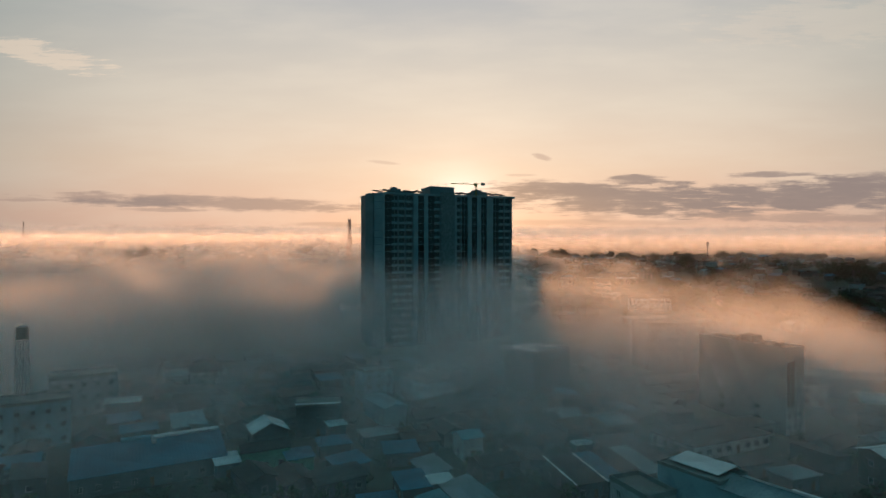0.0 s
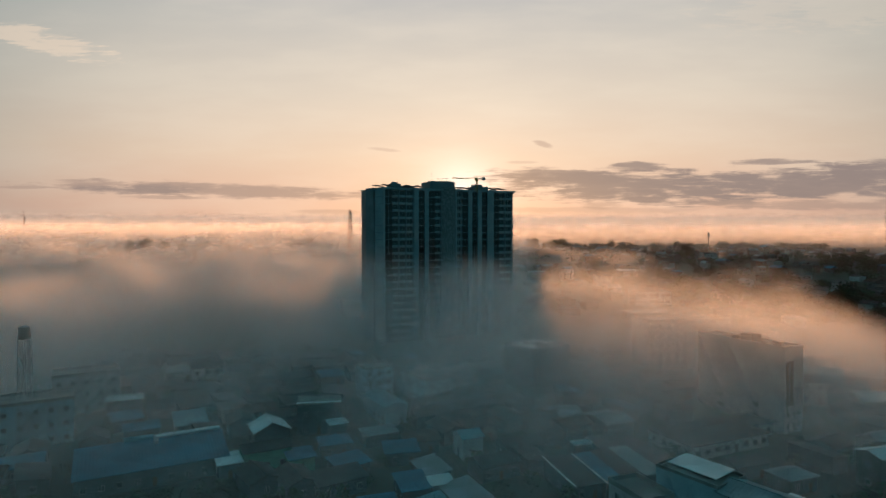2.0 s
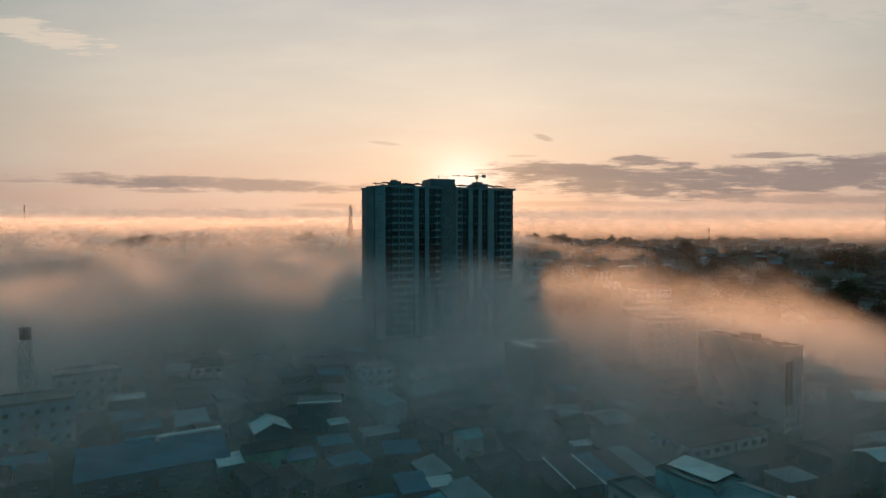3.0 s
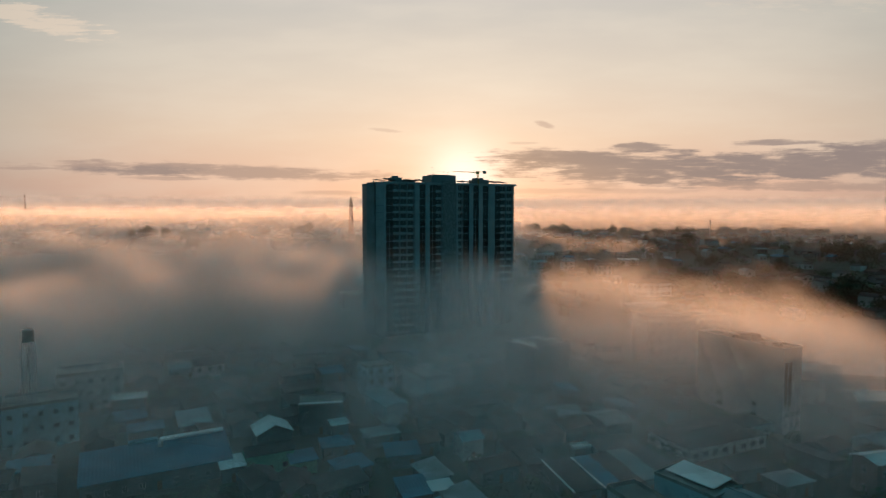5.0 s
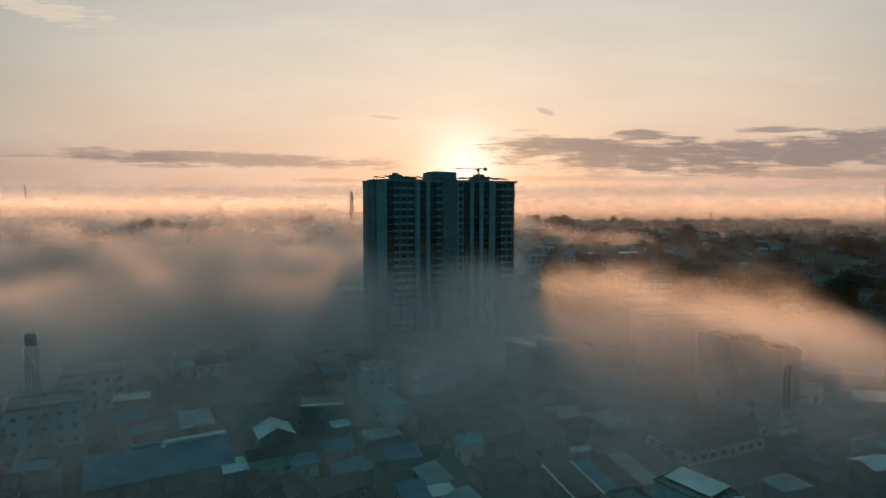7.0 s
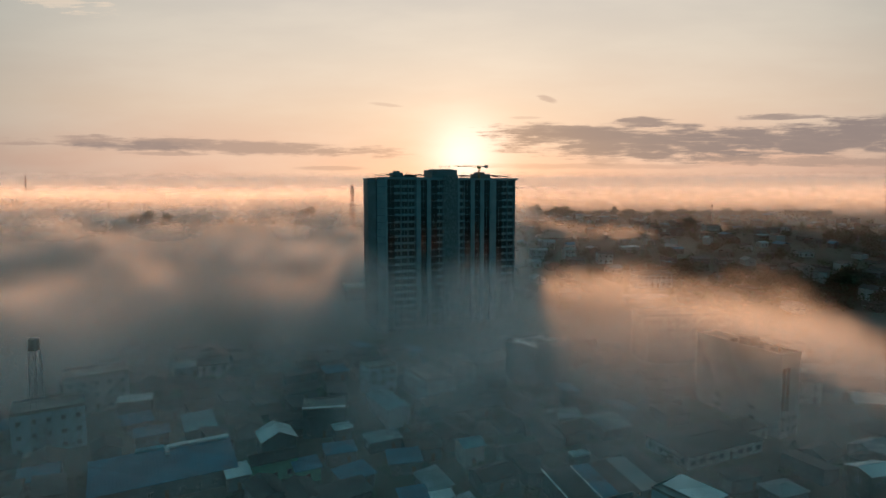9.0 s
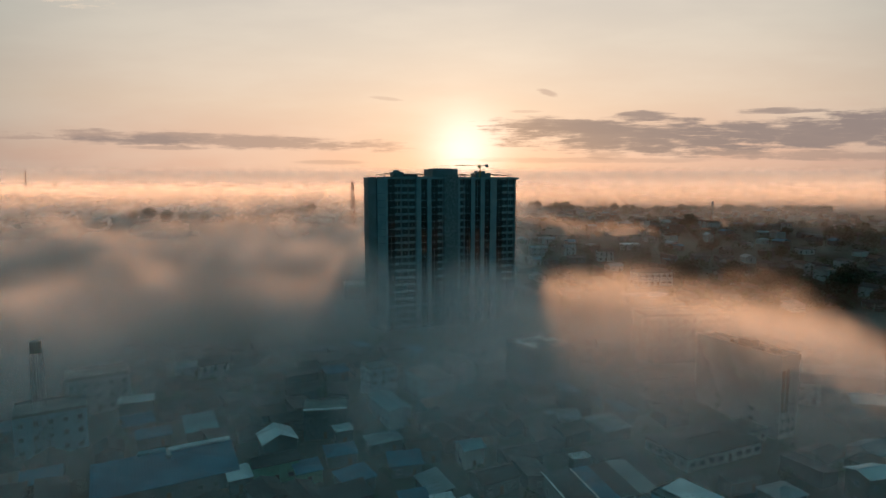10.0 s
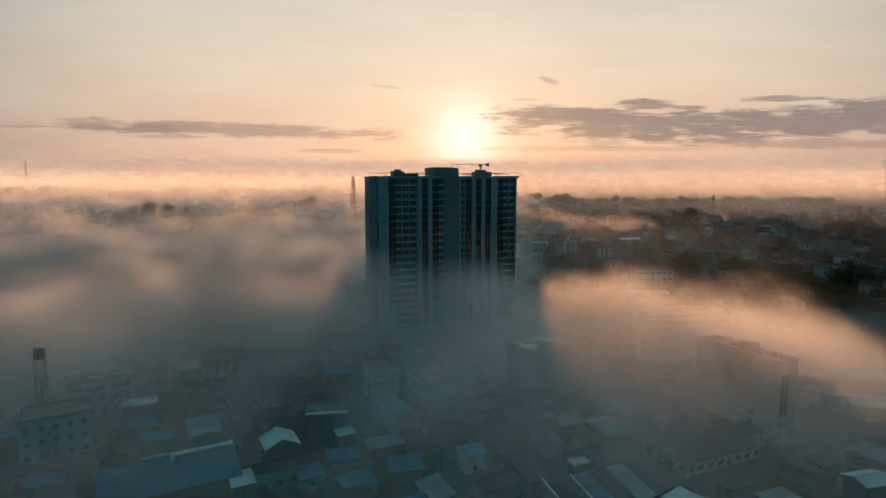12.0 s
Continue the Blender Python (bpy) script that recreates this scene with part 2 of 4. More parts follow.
# ---- ground ----
RISE = ([-600, 100, 170, 215, 260, 310, 400, 560, 700, 860, 1500, 3000, 5200], [2, 2, 3, 7, 11, 17, 26, 36, 38, 40, 44, 52, 60])
HILLS = [(-273, 561, 80, 7), (-150, 655, 60, 7), (720, 2000, 260, 20), (1500, 2050, 350, 20), (-800, 1160, 200, 20), (-880, 2600, 400, 15), (2600, 3600, 600, 60)]


def height(x, y):
    z = np.interp(y, *RISE)
    for hx, hy, s, h in HILLS:
        z = z + h * np.exp(-((x - hx) ** 2 + (y - hy) ** 2) / (2 * s * s))
    return z


def axis(parts):
    return np.concatenate([np.arange(a, b, step) for a, b, step in parts])


def sheet(name, xs, ys, z_of):
    X, Y = np.meshgrid(xs, ys)
    Z = z_of(X, Y)
    verts = np.stack([X.ravel(), Y.ravel(), Z.ravel()], 1)
    w = len(xs)
    i, j = np.meshgrid(np.arange(w - 1), np.arange(len(ys) - 1))
    a = (j * w + i).ravel()
    return verts, np.stack([a, a + 1, a + w + 1, a + w], 1)


XS = axis([(-5200, -2200, 300), (-2200, -800, 120), (-800, -300, 40), (-300, 300, 12), (300, 800, 35), (800, 2200, 120), (2200, 5300, 300)])
YS = axis([(-600, 60, 60), (60, 700, 14), (700, 1500, 50), (1500, 5100, 200)])
g_verts, g_faces = sheet("ground", XS, YS, height)
g_mesh = bpy.data.meshes.new("ground")
g_mesh.from_pydata(g_verts.tolist(), [], g_faces.tolist())
g_mesh.materials.append(EARTH)
for p in g_mesh.polygons:
    p.use_smooth = True
tagged(new("ground", g_mesh), "dark green and brown town ground rising to low hills", "ground", kind="structure")


# ---- mist ----
def mist_material(name="mist", slanted=False):
    """Mist whose body follows the depth below its top, frayed by drifting puffs."""
    m = bpy.data.materials.new(name)
    m.use_nodes = True
    m.cycles.use_bump_map_correction = False
    k = Nodes(m.node_tree)
    at = k.add("ShaderNodeTexCoord").outputs["Object"]
    drift = k.vec("MULTIPLY", at, (1.0, 0.85, 1.5))
    puffs = k.noise(drift, 0.03, 4.0, 0.5)
    swirl = k.noise(drift, 0.0085, 2.0, 0.5)
    depth = k.add("ShaderNodeAttribute", attribute_name="depth").outputs["Fac"]
    swing = k.add("ShaderNodeAttribute", attribute_name="swing").outputs["Fac"]
    share = k.add("ShaderNodeAttribute", attribute_name="share").outputs["Fac"]
    thin = k.add("ShaderNodeAttribute", attribute_name="haze").outputs["Fac"]
    form = k.math("ADD", k.math("MULTIPLY", k.math("SUBTRACT", puffs.outputs[0], 0.5), 2.2), k.math("MULTIPLY", k.math("SUBTRACT", swirl.outputs[0], 0.5), 1.4))
    top = k.math("ADD", depth, k.math("MULTIPLY", form, swing))
    body = k.math("MULTIPLY", k.smooth(top, -1.0, MIST_SOFT), share)
    body = k.math("MULTIPLY", body, k.smooth(puffs.outputs[0], 0.34, 0.66, 0.55, 1.35))
    alpha = k.math("MAXIMUM", body, thin, clamp=True)
    relief = k.add("ShaderNodeBump")
    relief.inputs["Strength"].default_value, relief.inputs["Distance"].default_value = 1.0, 1.0
    k.put(relief.inputs["Height"], k.math("MULTIPLY", form, swing))
    slope = k.vec("SUBTRACT", relief.outputs[0], k.add("ShaderNodeNewGeometry").outputs["Normal"])
    lit, passing, both = k.add("ShaderNodeBsdfDiffuse"), k.add("ShaderNodeBsdfTranslucent"), k.add("ShaderNodeMixShader")
    for d in (lit, passing):
        k.put(d.inputs["Color"], (0.98, 0.98, 0.98))
    k.put(lit.inputs["Normal"], k.vec("NORMALIZE", k.vec("ADD", LIT_LEAN if slanted else FLAT_LEAN, k.scaled(slope, MIST_RELIEF))))
    k.put(passing.inputs["Normal"], k.vec("NORMALIZE", k.vec("ADD", PASS_LEAN, k.scaled(slope, MIST_RELIEF))))
    both.inputs[0].default_value = 0.72 if slanted else 0.0
    k.put(both.inputs[1], lit.outputs[0])
    k.put(both.inputs[2], passing.outputs[0])
    mixed = k.add("ShaderNodeMixShader")
    k.put(mixed.inputs[0], alpha)
    k.put(mixed.inputs[1], k.add("ShaderNodeBsdfTransparent").outputs[0])
    k.put(mixed.inputs[2], both.outputs[0])
    k.put(k.add("ShaderNodeOutputMaterial").inputs[0], mixed.outputs[0])
    return m


# ways in which the mist takes light: from above, and from behind
FLAT_LEAN, LIT_LEAN, PASS_LEAN, MIST_RELIEF, MIST_SOFT = (0.0, 0.4, 0.9), (0.0, -0.35, 0.9), (0.0, -0.85, -0.4), 0.5, 14.0
MIST, MIST_DRIFT = mist_material(), mist_material("drifting_mist", True)
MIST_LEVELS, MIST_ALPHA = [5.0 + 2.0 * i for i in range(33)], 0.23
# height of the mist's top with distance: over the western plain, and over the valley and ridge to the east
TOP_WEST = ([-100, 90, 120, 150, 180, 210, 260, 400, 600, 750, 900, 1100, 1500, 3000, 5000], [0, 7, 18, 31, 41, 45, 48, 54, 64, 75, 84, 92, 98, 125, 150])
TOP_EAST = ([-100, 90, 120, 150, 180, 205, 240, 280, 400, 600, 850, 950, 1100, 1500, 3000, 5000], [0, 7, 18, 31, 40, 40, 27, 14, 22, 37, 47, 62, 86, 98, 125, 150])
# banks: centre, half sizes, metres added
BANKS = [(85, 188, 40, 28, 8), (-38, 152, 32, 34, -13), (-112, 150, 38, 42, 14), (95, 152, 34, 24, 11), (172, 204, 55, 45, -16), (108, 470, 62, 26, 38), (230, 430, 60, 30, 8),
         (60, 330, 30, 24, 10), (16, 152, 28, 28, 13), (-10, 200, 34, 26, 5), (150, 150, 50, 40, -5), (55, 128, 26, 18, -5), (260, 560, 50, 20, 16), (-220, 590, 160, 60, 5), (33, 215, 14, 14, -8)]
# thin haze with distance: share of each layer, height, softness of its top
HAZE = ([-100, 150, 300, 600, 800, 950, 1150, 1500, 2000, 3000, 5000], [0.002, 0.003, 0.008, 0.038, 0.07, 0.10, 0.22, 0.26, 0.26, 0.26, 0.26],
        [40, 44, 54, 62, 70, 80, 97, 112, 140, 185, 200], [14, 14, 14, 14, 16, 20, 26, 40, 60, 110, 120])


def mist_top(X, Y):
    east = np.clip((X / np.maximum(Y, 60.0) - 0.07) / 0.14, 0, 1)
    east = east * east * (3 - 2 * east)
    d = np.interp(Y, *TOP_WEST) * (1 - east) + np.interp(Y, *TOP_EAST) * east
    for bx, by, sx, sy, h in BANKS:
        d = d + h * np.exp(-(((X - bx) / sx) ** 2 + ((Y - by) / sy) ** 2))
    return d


def billow(X, Y):
    """Rise and fall of the mist's top, in metres."""
    return 5.0 * np.array([noise.fractal((x / 130, y / 95, 3.1), 0.9, 2.1, 3) for x, y in zip(X.ravel(), Y.ravel())]).reshape(X.shape)


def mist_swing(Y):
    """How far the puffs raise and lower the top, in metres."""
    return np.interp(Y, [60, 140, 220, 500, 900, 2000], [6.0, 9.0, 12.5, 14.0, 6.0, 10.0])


MX = axis([(-4800, -2200, 260), (-2200, -800, 90), (-800, -300, 28), (-300, 300, 9), (300, 800, 28), (800, 2200, 90), (2200, 4900, 260)])
MY = axis([(-60, 96, 12), (96, 440, 8), (440, 900, 20), (900, 1800, 75), (1800, 4900, 240)])
m_X, m_Y = np.meshgrid(MX, MY)
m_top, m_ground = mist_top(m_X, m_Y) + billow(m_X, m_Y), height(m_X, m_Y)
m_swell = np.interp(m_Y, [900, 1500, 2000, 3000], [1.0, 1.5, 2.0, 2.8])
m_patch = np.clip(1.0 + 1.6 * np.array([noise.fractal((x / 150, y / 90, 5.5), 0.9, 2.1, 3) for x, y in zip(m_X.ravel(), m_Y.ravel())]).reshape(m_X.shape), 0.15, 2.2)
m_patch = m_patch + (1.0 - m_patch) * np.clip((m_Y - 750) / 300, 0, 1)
m_verts, m_faces, m_count = [], [], 0
m_values = {"depth": [], "swing": [], "share": [], "haze": []}
for level in MIST_LEVELS:
    z = level * m_swell
    v, f = sheet("mist", MX, MY, lambda X, Y: z)
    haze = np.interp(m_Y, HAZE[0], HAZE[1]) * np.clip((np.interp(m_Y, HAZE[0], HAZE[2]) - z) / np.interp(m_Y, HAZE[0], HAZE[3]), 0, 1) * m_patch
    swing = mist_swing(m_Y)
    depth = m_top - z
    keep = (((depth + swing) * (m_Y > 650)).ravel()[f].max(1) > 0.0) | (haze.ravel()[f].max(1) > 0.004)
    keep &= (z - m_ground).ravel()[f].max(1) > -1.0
    used = np.unique(f[keep])
    index = np.full(len(v), -1)
    index[used] = np.arange(len(used)) + m_count
    m_verts.append(v[used])
    m_faces.append(index[f[keep]])
    for key, value in (("depth", depth), ("swing", swing), ("share", MIST_ALPHA * np.clip((m_Y - 700) / 250, 0, 1)), ("haze", haze)):
        m_values[key].append(value.ravel()[used])
    m_count += len(used)
m_flat = sum(len(f) for f in m_faces)
# slanted sheets through the near body, rising with distance: foot, half width, step, share
SLANT = 2.0
feet = [(y, 0.16, 10.0) for y in range(78, 206, 10)] + [(y, 0.15, 15.0) for y in range(210, 420, 15)] + [(y, 0.22, 36.0) for y in range(424, 960, 36)]
for foot, share, step in feet:
    half = 0.95 * foot + 130
    xs, zs = np.arange(-half, half + step, 9.0 if foot < 420 else 24.0, dtype=float), np.arange(2.0, 104.0, 4.0)
    nx, nz = len(xs), len(zs)
    X, Z = np.meshgrid(xs, zs)
    Y = foot + Z / SLANT
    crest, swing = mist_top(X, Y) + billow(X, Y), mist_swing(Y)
    depth = crest - Z
    ends = np.clip((half - np.abs(X)) / (0.12 * half), 0, 1) * np.clip((1000 - Y) / 200, 0, 1)
    amount = share * ends * np.clip((Z - height(X, Y) + 2) / 8.0, 0.0, 1.0)
    haze = np.zeros(Z.shape)
    depth, swing, amount, haze, line, Z = (q.ravel() for q in (depth, swing, amount, haze, Y, Z))
    i, j = np.meshgrid(np.arange(nx - 1), np.arange(nz - 1))
    a = (j * nx + i).ravel()
    f = np.stack([a, a + 1, a + nx + 1, a + nx], 1)
    f = f[((depth + swing)[f].max(1) > 0.0) & (amount[f].max(1) > 0.0)]
    m_verts.append(np.stack([np.tile(xs, nz), line, Z], 1))
    m_faces.append(f + m_count)
    for key, value in (("depth", depth), ("swing", swing), ("share", amount), ("haze", haze)):
        m_values[key].append(value)
    m_count += nx * nz
m_mesh = bpy.data.meshes.new("mist_layers")
m_mesh.from_pydata(np.concatenate(m_verts).tolist(), [], np.concatenate(m_faces).tolist())
for key, values in m_values.items():
    m_mesh.attributes.new(key, "FLOAT", "POINT").data.foreach_set("value", np.concatenate(values).astype(np.float32))
m_mesh.materials.append(MIST)
m_mesh.materials.append(MIST_DRIFT)
for p in m_mesh.polygons:
    p.material_index = 1 if p.index >= m_flat else 0
    p.use_smooth = True
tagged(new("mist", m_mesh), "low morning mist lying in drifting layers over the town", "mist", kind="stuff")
scene.cycles.transparent_max_bounces = 72

# ---- the apartment tower ----
TOWER = pose(-26.4, 258.6, 0, 0, 0, 20.74)
FLOOR, TOP, LOW = 3.15, 79.6, 10.0
LEVELS = [TOP - 0.6 - FLOOR * i for i in range(22) if TOP - 0.6 - FLOOR * (i + 1) > LOW]
BAYS = [("pier", 0.0, 0.9), ("glass", 0.9, 4.2), ("balcony", 4.2, 14.2), ("pier", 14.2, 16.3), ("glass", 16.3, 19.2), ("pier", 19.2, 21.1),
        ("glass", 21.1, 24.2), ("balcony", 24.2, 27.4), ("core", 27.4, 34.0), ("pier", 34.0, 34.9), ("balcony", 34.9, 37.5), ("glass", 37.5, 40.4),
        ("pier", 40.4, 42.4), ("glass", 42.4, 45.2), ("pier", 45.2, 47.2), ("glass", 47.2, 50.1), ("pier", 50.1, 53.3), ("glass", 53.3, 56.4),
        ("balcony", 56.4, 63.0), ("notch", 63.0, 64.9)]


def window_meshes(w, h):
    """A frame and the pane in it; the origin is the middle of the sill line, on the wall's face."""
    fr = bmesh.new()
    t = 0.09
    for x0, x1, z0, z1 in ((-w / 2, w / 2, 0, t), (-w / 2, w / 2, h - t, h), (-w / 2, -w / 2 + t, t, h - t), (w / 2 - t, w / 2, t, h - t), (-t / 2, t / 2, t, h - t)):
        box(fr, x0, x1, -0.06, 0.06, z0, z1)
    pane = bmesh.new()
    box(pane, -w / 2 + t, w / 2 - t, -0.015, 0.015, t, h - t)
    return mesh_of("window_frame", fr, FRAME_METAL), mesh_of("pane", pane, GLASS_BLUE)


def build_tower():
    tower = thing("apartment_tower", TOWER, "tall grey concrete apartment tower with dark glazed strips and balconies", "apartment building")
    bm = bmesh.new()
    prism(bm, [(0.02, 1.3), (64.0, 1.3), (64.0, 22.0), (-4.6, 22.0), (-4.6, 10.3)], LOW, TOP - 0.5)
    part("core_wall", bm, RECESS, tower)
    bm = bmesh.new()
    prism(bm, [(0.6, 0.9), (64.4, 0.9), (64.4, 22.2), (-4.7, 22.2), (-4.7, 10.2)], TOP - 0.5, TOP)
    part("roof_slab", bm, ROOF_SLAB, tower)
    bm = bmesh.new()
    for a, b in (((0.1, 0.3), (64.6, 0.3)), ((64.3, 0.6), (64.3, 22.0)), ((-4.8, 22.0), (64.2, 22.0))):
        box(bm, min(a[0], b[0]), max(a[0], b[0]) + 0.25, min(a[1], b[1]), max(a[1], b[1]) + 0.25, TOP - 0.55, TOP + 0.35)
    part("parapet", bm, CONCRETE, tower)
    # splayed corner in two panels with a groove
    a, b = Vector((0, 0)), Vector((-5.33, 9.93))
    n = Vector((-(b - a).y, (b - a).x)).normalized() * -1
    inward = Vector((0.88, 0.47)) * 0.9
    for f0, f1 in ((0.0, 0.47), (0.545, 1.0)):
        p, q = a.lerp(b, f0), a.lerp(b, f1)
        bm = bmesh.new()
        prism(bm, [tuple(p), tuple(p + inward), tuple(q + inward), tuple(q)], LOW, TOP + 0.3)
        part("corner_panel", bm, CONCRETE_DARK if f0 else CONCRETE, tower)
    bm = bmesh.new()
    p, q, o = a.lerp(b, 0.02), a.lerp(b, 0.46), Vector((-0.88, -0.47)) * 0.05
    prism(bm, [tuple(p + o), tuple(p), tuple(q), tuple(q + o)], -0.1, 0.1)
    band = mesh_of("floor_band", bm, CONCRETE_DARK)
    for z in LEVELS:
        piece("floor_band", band, tower, (0, 0, z))
    strip, mullion = {}, bmesh.new()
    for kind, s0, s1 in BAYS:
        w = s1 - s0
        if kind == "pier":
            bm = bmesh.new()
            box(bm, s0, s1, -0.25, 1.3, LOW, TOP)
            bmesh.ops.bevel(bm, geom=[e for e in bm.edges if abs(e.verts[0].co.z - e.verts[1].co.z) > 1], offset=0.06, segments=1, affect="EDGES")
            part("pier", bm, CONCRETE, tower)
        elif kind == "core":
            bm = bmesh.new()
            box(bm, s0, s1, -0.1, 1.3, LOW, TOP + 1.2)
            part("ornamental_panel", bm, MOSAIC, tower, "grey relief-patterned wall panel")
        elif kind == "notch":
            bm = bmesh.new()
            box(bm, s0, s1 - 0.6, 0.6, 1.3, -0.3, -0.1)
            ledge = mesh_of("ledge", bm, CONCRETE_DARK)
            for z in LEVELS:
                piece("ledge", ledge, tower, (0, 0, z))
        elif kind == "glass":
            key = round(w, 1)
            if key not in strip:
                pane = bmesh.new()
                box(pane, -w / 2, w / 2, -0.03, 0.03, 0.12, FLOOR - 0.12)
                fr = bmesh.new()
                box(fr, -w / 2, w / 2, -0.25, 0.5, -0.12, 0.12)
                box(fr, -0.04, 0.04, -0.07, 0.0, 0.12, FLOOR - 0.12)
                strip[key] = mesh_of("window_frame", fr, CONCRETE_DARK), mesh_of("pane", pane, GLASS_DARK)
            for z in LEVELS:
                win = piece("window", strip[key][0], tower, ((s0 + s1) / 2, 0.45, z - FLOOR))
                piece("pane", strip[key][1], win)
        else:
            count = max(1, round(w / 3.2))
            step = w / count
            bm = bmesh.new()
            box(bm, s0, s1, 0.1, 0.24, -0.18, 0.72)
            box(bm, s0, s1, 0.24, 1.25, -0.18, 0.0)
            front = mesh_of("balcony_front", bm, CONCRETE)
            for z in LEVELS:
                piece("balcony_front", front, tower, (0, 0, z - FLOOR))
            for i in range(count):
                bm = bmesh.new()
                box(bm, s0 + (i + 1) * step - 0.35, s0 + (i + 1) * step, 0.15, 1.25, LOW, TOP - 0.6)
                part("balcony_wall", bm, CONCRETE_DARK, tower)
            fr, pane = window_meshes(step - 0.6, 2.3)
            for z in LEVELS:
                for i in range(count):
                    win = piece("window", fr, tower, (s0 + (i + 0.5) * step - 0.17, 1.2, z - FLOOR + 0.55))
                    piece("pane", pane, win)
    # roof structures
    bm = bmesh.new()
    box(bm, 23.4, 35.5, 4.4, 17.0, TOP, 83.75)
    box(bm, 24.6, 34.0, 6.0, 15.0, 83.75, 84.0)
    part("penthouse", bm, CONCRETE_DARK, tower)
    for x0, x1, y0, y1, z1 in ((5.2, 10.0, 6, 12, 82.2), (6.2, 8.6, 7, 10, 83.0), (10.6, 16.4, 6, 12, 81.4), (44.8, 52.4, 4.5, 11, 82.0), (46.2, 50.2, 6, 10, 83.0)):
        bm = bmesh.new()
        box(bm, x0, x1, y0, y1, TOP, z1)
        part("roof_house", bm, CONCRETE_DARK, tower)
    for x0, x1, y0, tilt in ((-2.8, 1.6, 4.0, 0.5), (1.2, 6.0, 2.6, 0.9), (11.0, 16.5, 2.0, 0.7), (16.5, 20.0, 2.4, 0.8), (35.8, 39.0, 2.0, 0.5), (38.0, 43.0, 2.6, 0.7), (53.0, 56.6, 3.0, 0.8), (56.0, 61.0, 2.2, 0.7)):
        bm = bmesh.new()
        z = 80.7
        slab(bm, [(x0, y0, z + tilt), (x1, y0, z), (x1, y0 + 5, z + 0.1), (x0, y0 + 5, z + tilt + 0.1)], 0.12)
        for px, pz in ((x0 + 0.4, z + tilt - 0.2), (x1 - 0.4, z)):
            for py in (y0 + 0.4, y0 + 4.6):
                rod(bm, (px, py, TOP), (px, py, pz), 0.08)
        part("roof_canopy", bm, ROOF_SLAB, tower, "tilted dark roof canopy on posts")
    for x in (27.5, 29.7, 31.6):
        bm = bmesh.new()
        rod(bm, (x, 5.0, 83.75), (x, 5.0, 85.0), 0.05)
        rod(bm, (x - 0.5, 5.0, 85.25), (x, 5.0, 85.0), 0.12)
        rod(bm, (x + 0.5, 5.0, 85.25), (x, 5.0, 85.0), 0.12)
        part("roof_antenna", bm, STEEL, tower)
    bm = bmesh.new()
    rod(bm, (25.4, 8.0, 83.9), (25.4, 8.0, 88.0), 0.04)
    part("aerial", bm, STEEL, tower)
    return tower


build_tower()


def lattice(bm, x, y, z0, z1, w0, w1, bays, r):
    """A square lattice shaft."""
    lv = [(z0 + (z1 - z0) * i / bays, (w0 + (w1 - w0) * i / bays) / 2) for i in range(bays + 1)]
    sign = ((-1, -1), (1, -1), (1, 1), (-1, 1))
    for (za, wa), (zb, wb) in zip(lv, lv[1:]):
        for i in range(4):
            (sx, sy), (tx, ty) = sign[i], sign[(i + 1) % 4]
            rod(bm, (x + sx * wa, y + sy * wa, za), (x + sx * wb, y + sy * wb, zb), r, sides=4)
            rod(bm, (x + sx * wa, y + sy * wa, za), (x + tx * wb, y + ty * wb, zb), r * 0.6, sides=4)
            rod(bm, (x + tx * wa, y + ty * wa, za), (x + sx * wb, y + sy * wb, zb), r * 0.6, sides=4)
            rod(bm, (x + sx * wb, y + sy * wb, zb), (x + tx * wb, y + ty * wb, zb), r * 0.6, sides=4)


def build_crane():
    crane = thing("roof_crane", pose(15.4, 274.0, TOP), "small yellow tower crane on the tower roof", "crane")
    bm = bmesh.new()
    lattice(bm, 0, 0, 0, 5.20, 0.7, 0.7, 6, 0.07)
    part("crane_mast", bm, CRANE_PAINT, crane)
    bm = bmesh.new()
    rod(bm, (-11.6, 0, 5.75), (0, 0, 5.30), 0.12)
    rod(bm, (-11.6, 0, 5.95), (0, 0, 5.95), 0.07)
    for i in range(9):
        x = -11.2 + i * 1.3
        rod(bm, (x, 0, 5.70), (x + 0.6, 0, 5.95), 0.05, sides=4)
    part("jib", bm, CRANE_PAINT, crane)
    bm = bmesh.new()
    rod(bm, (0, 0, 5.60), (3.6, 0, 5.60), 0.16)
    box(bm, 2.3, 3.9, -0.6, 0.6, 4.80, 6.10)
    part("counterweight", bm, CONCRETE_DARK, crane)
    bm = bmesh.new()
    box(bm, -0.9, 0.5, -0.7, 0.7, 4.5, 5.80)
    part("cab", bm, CRANE_PAINT, crane)


build_crane()


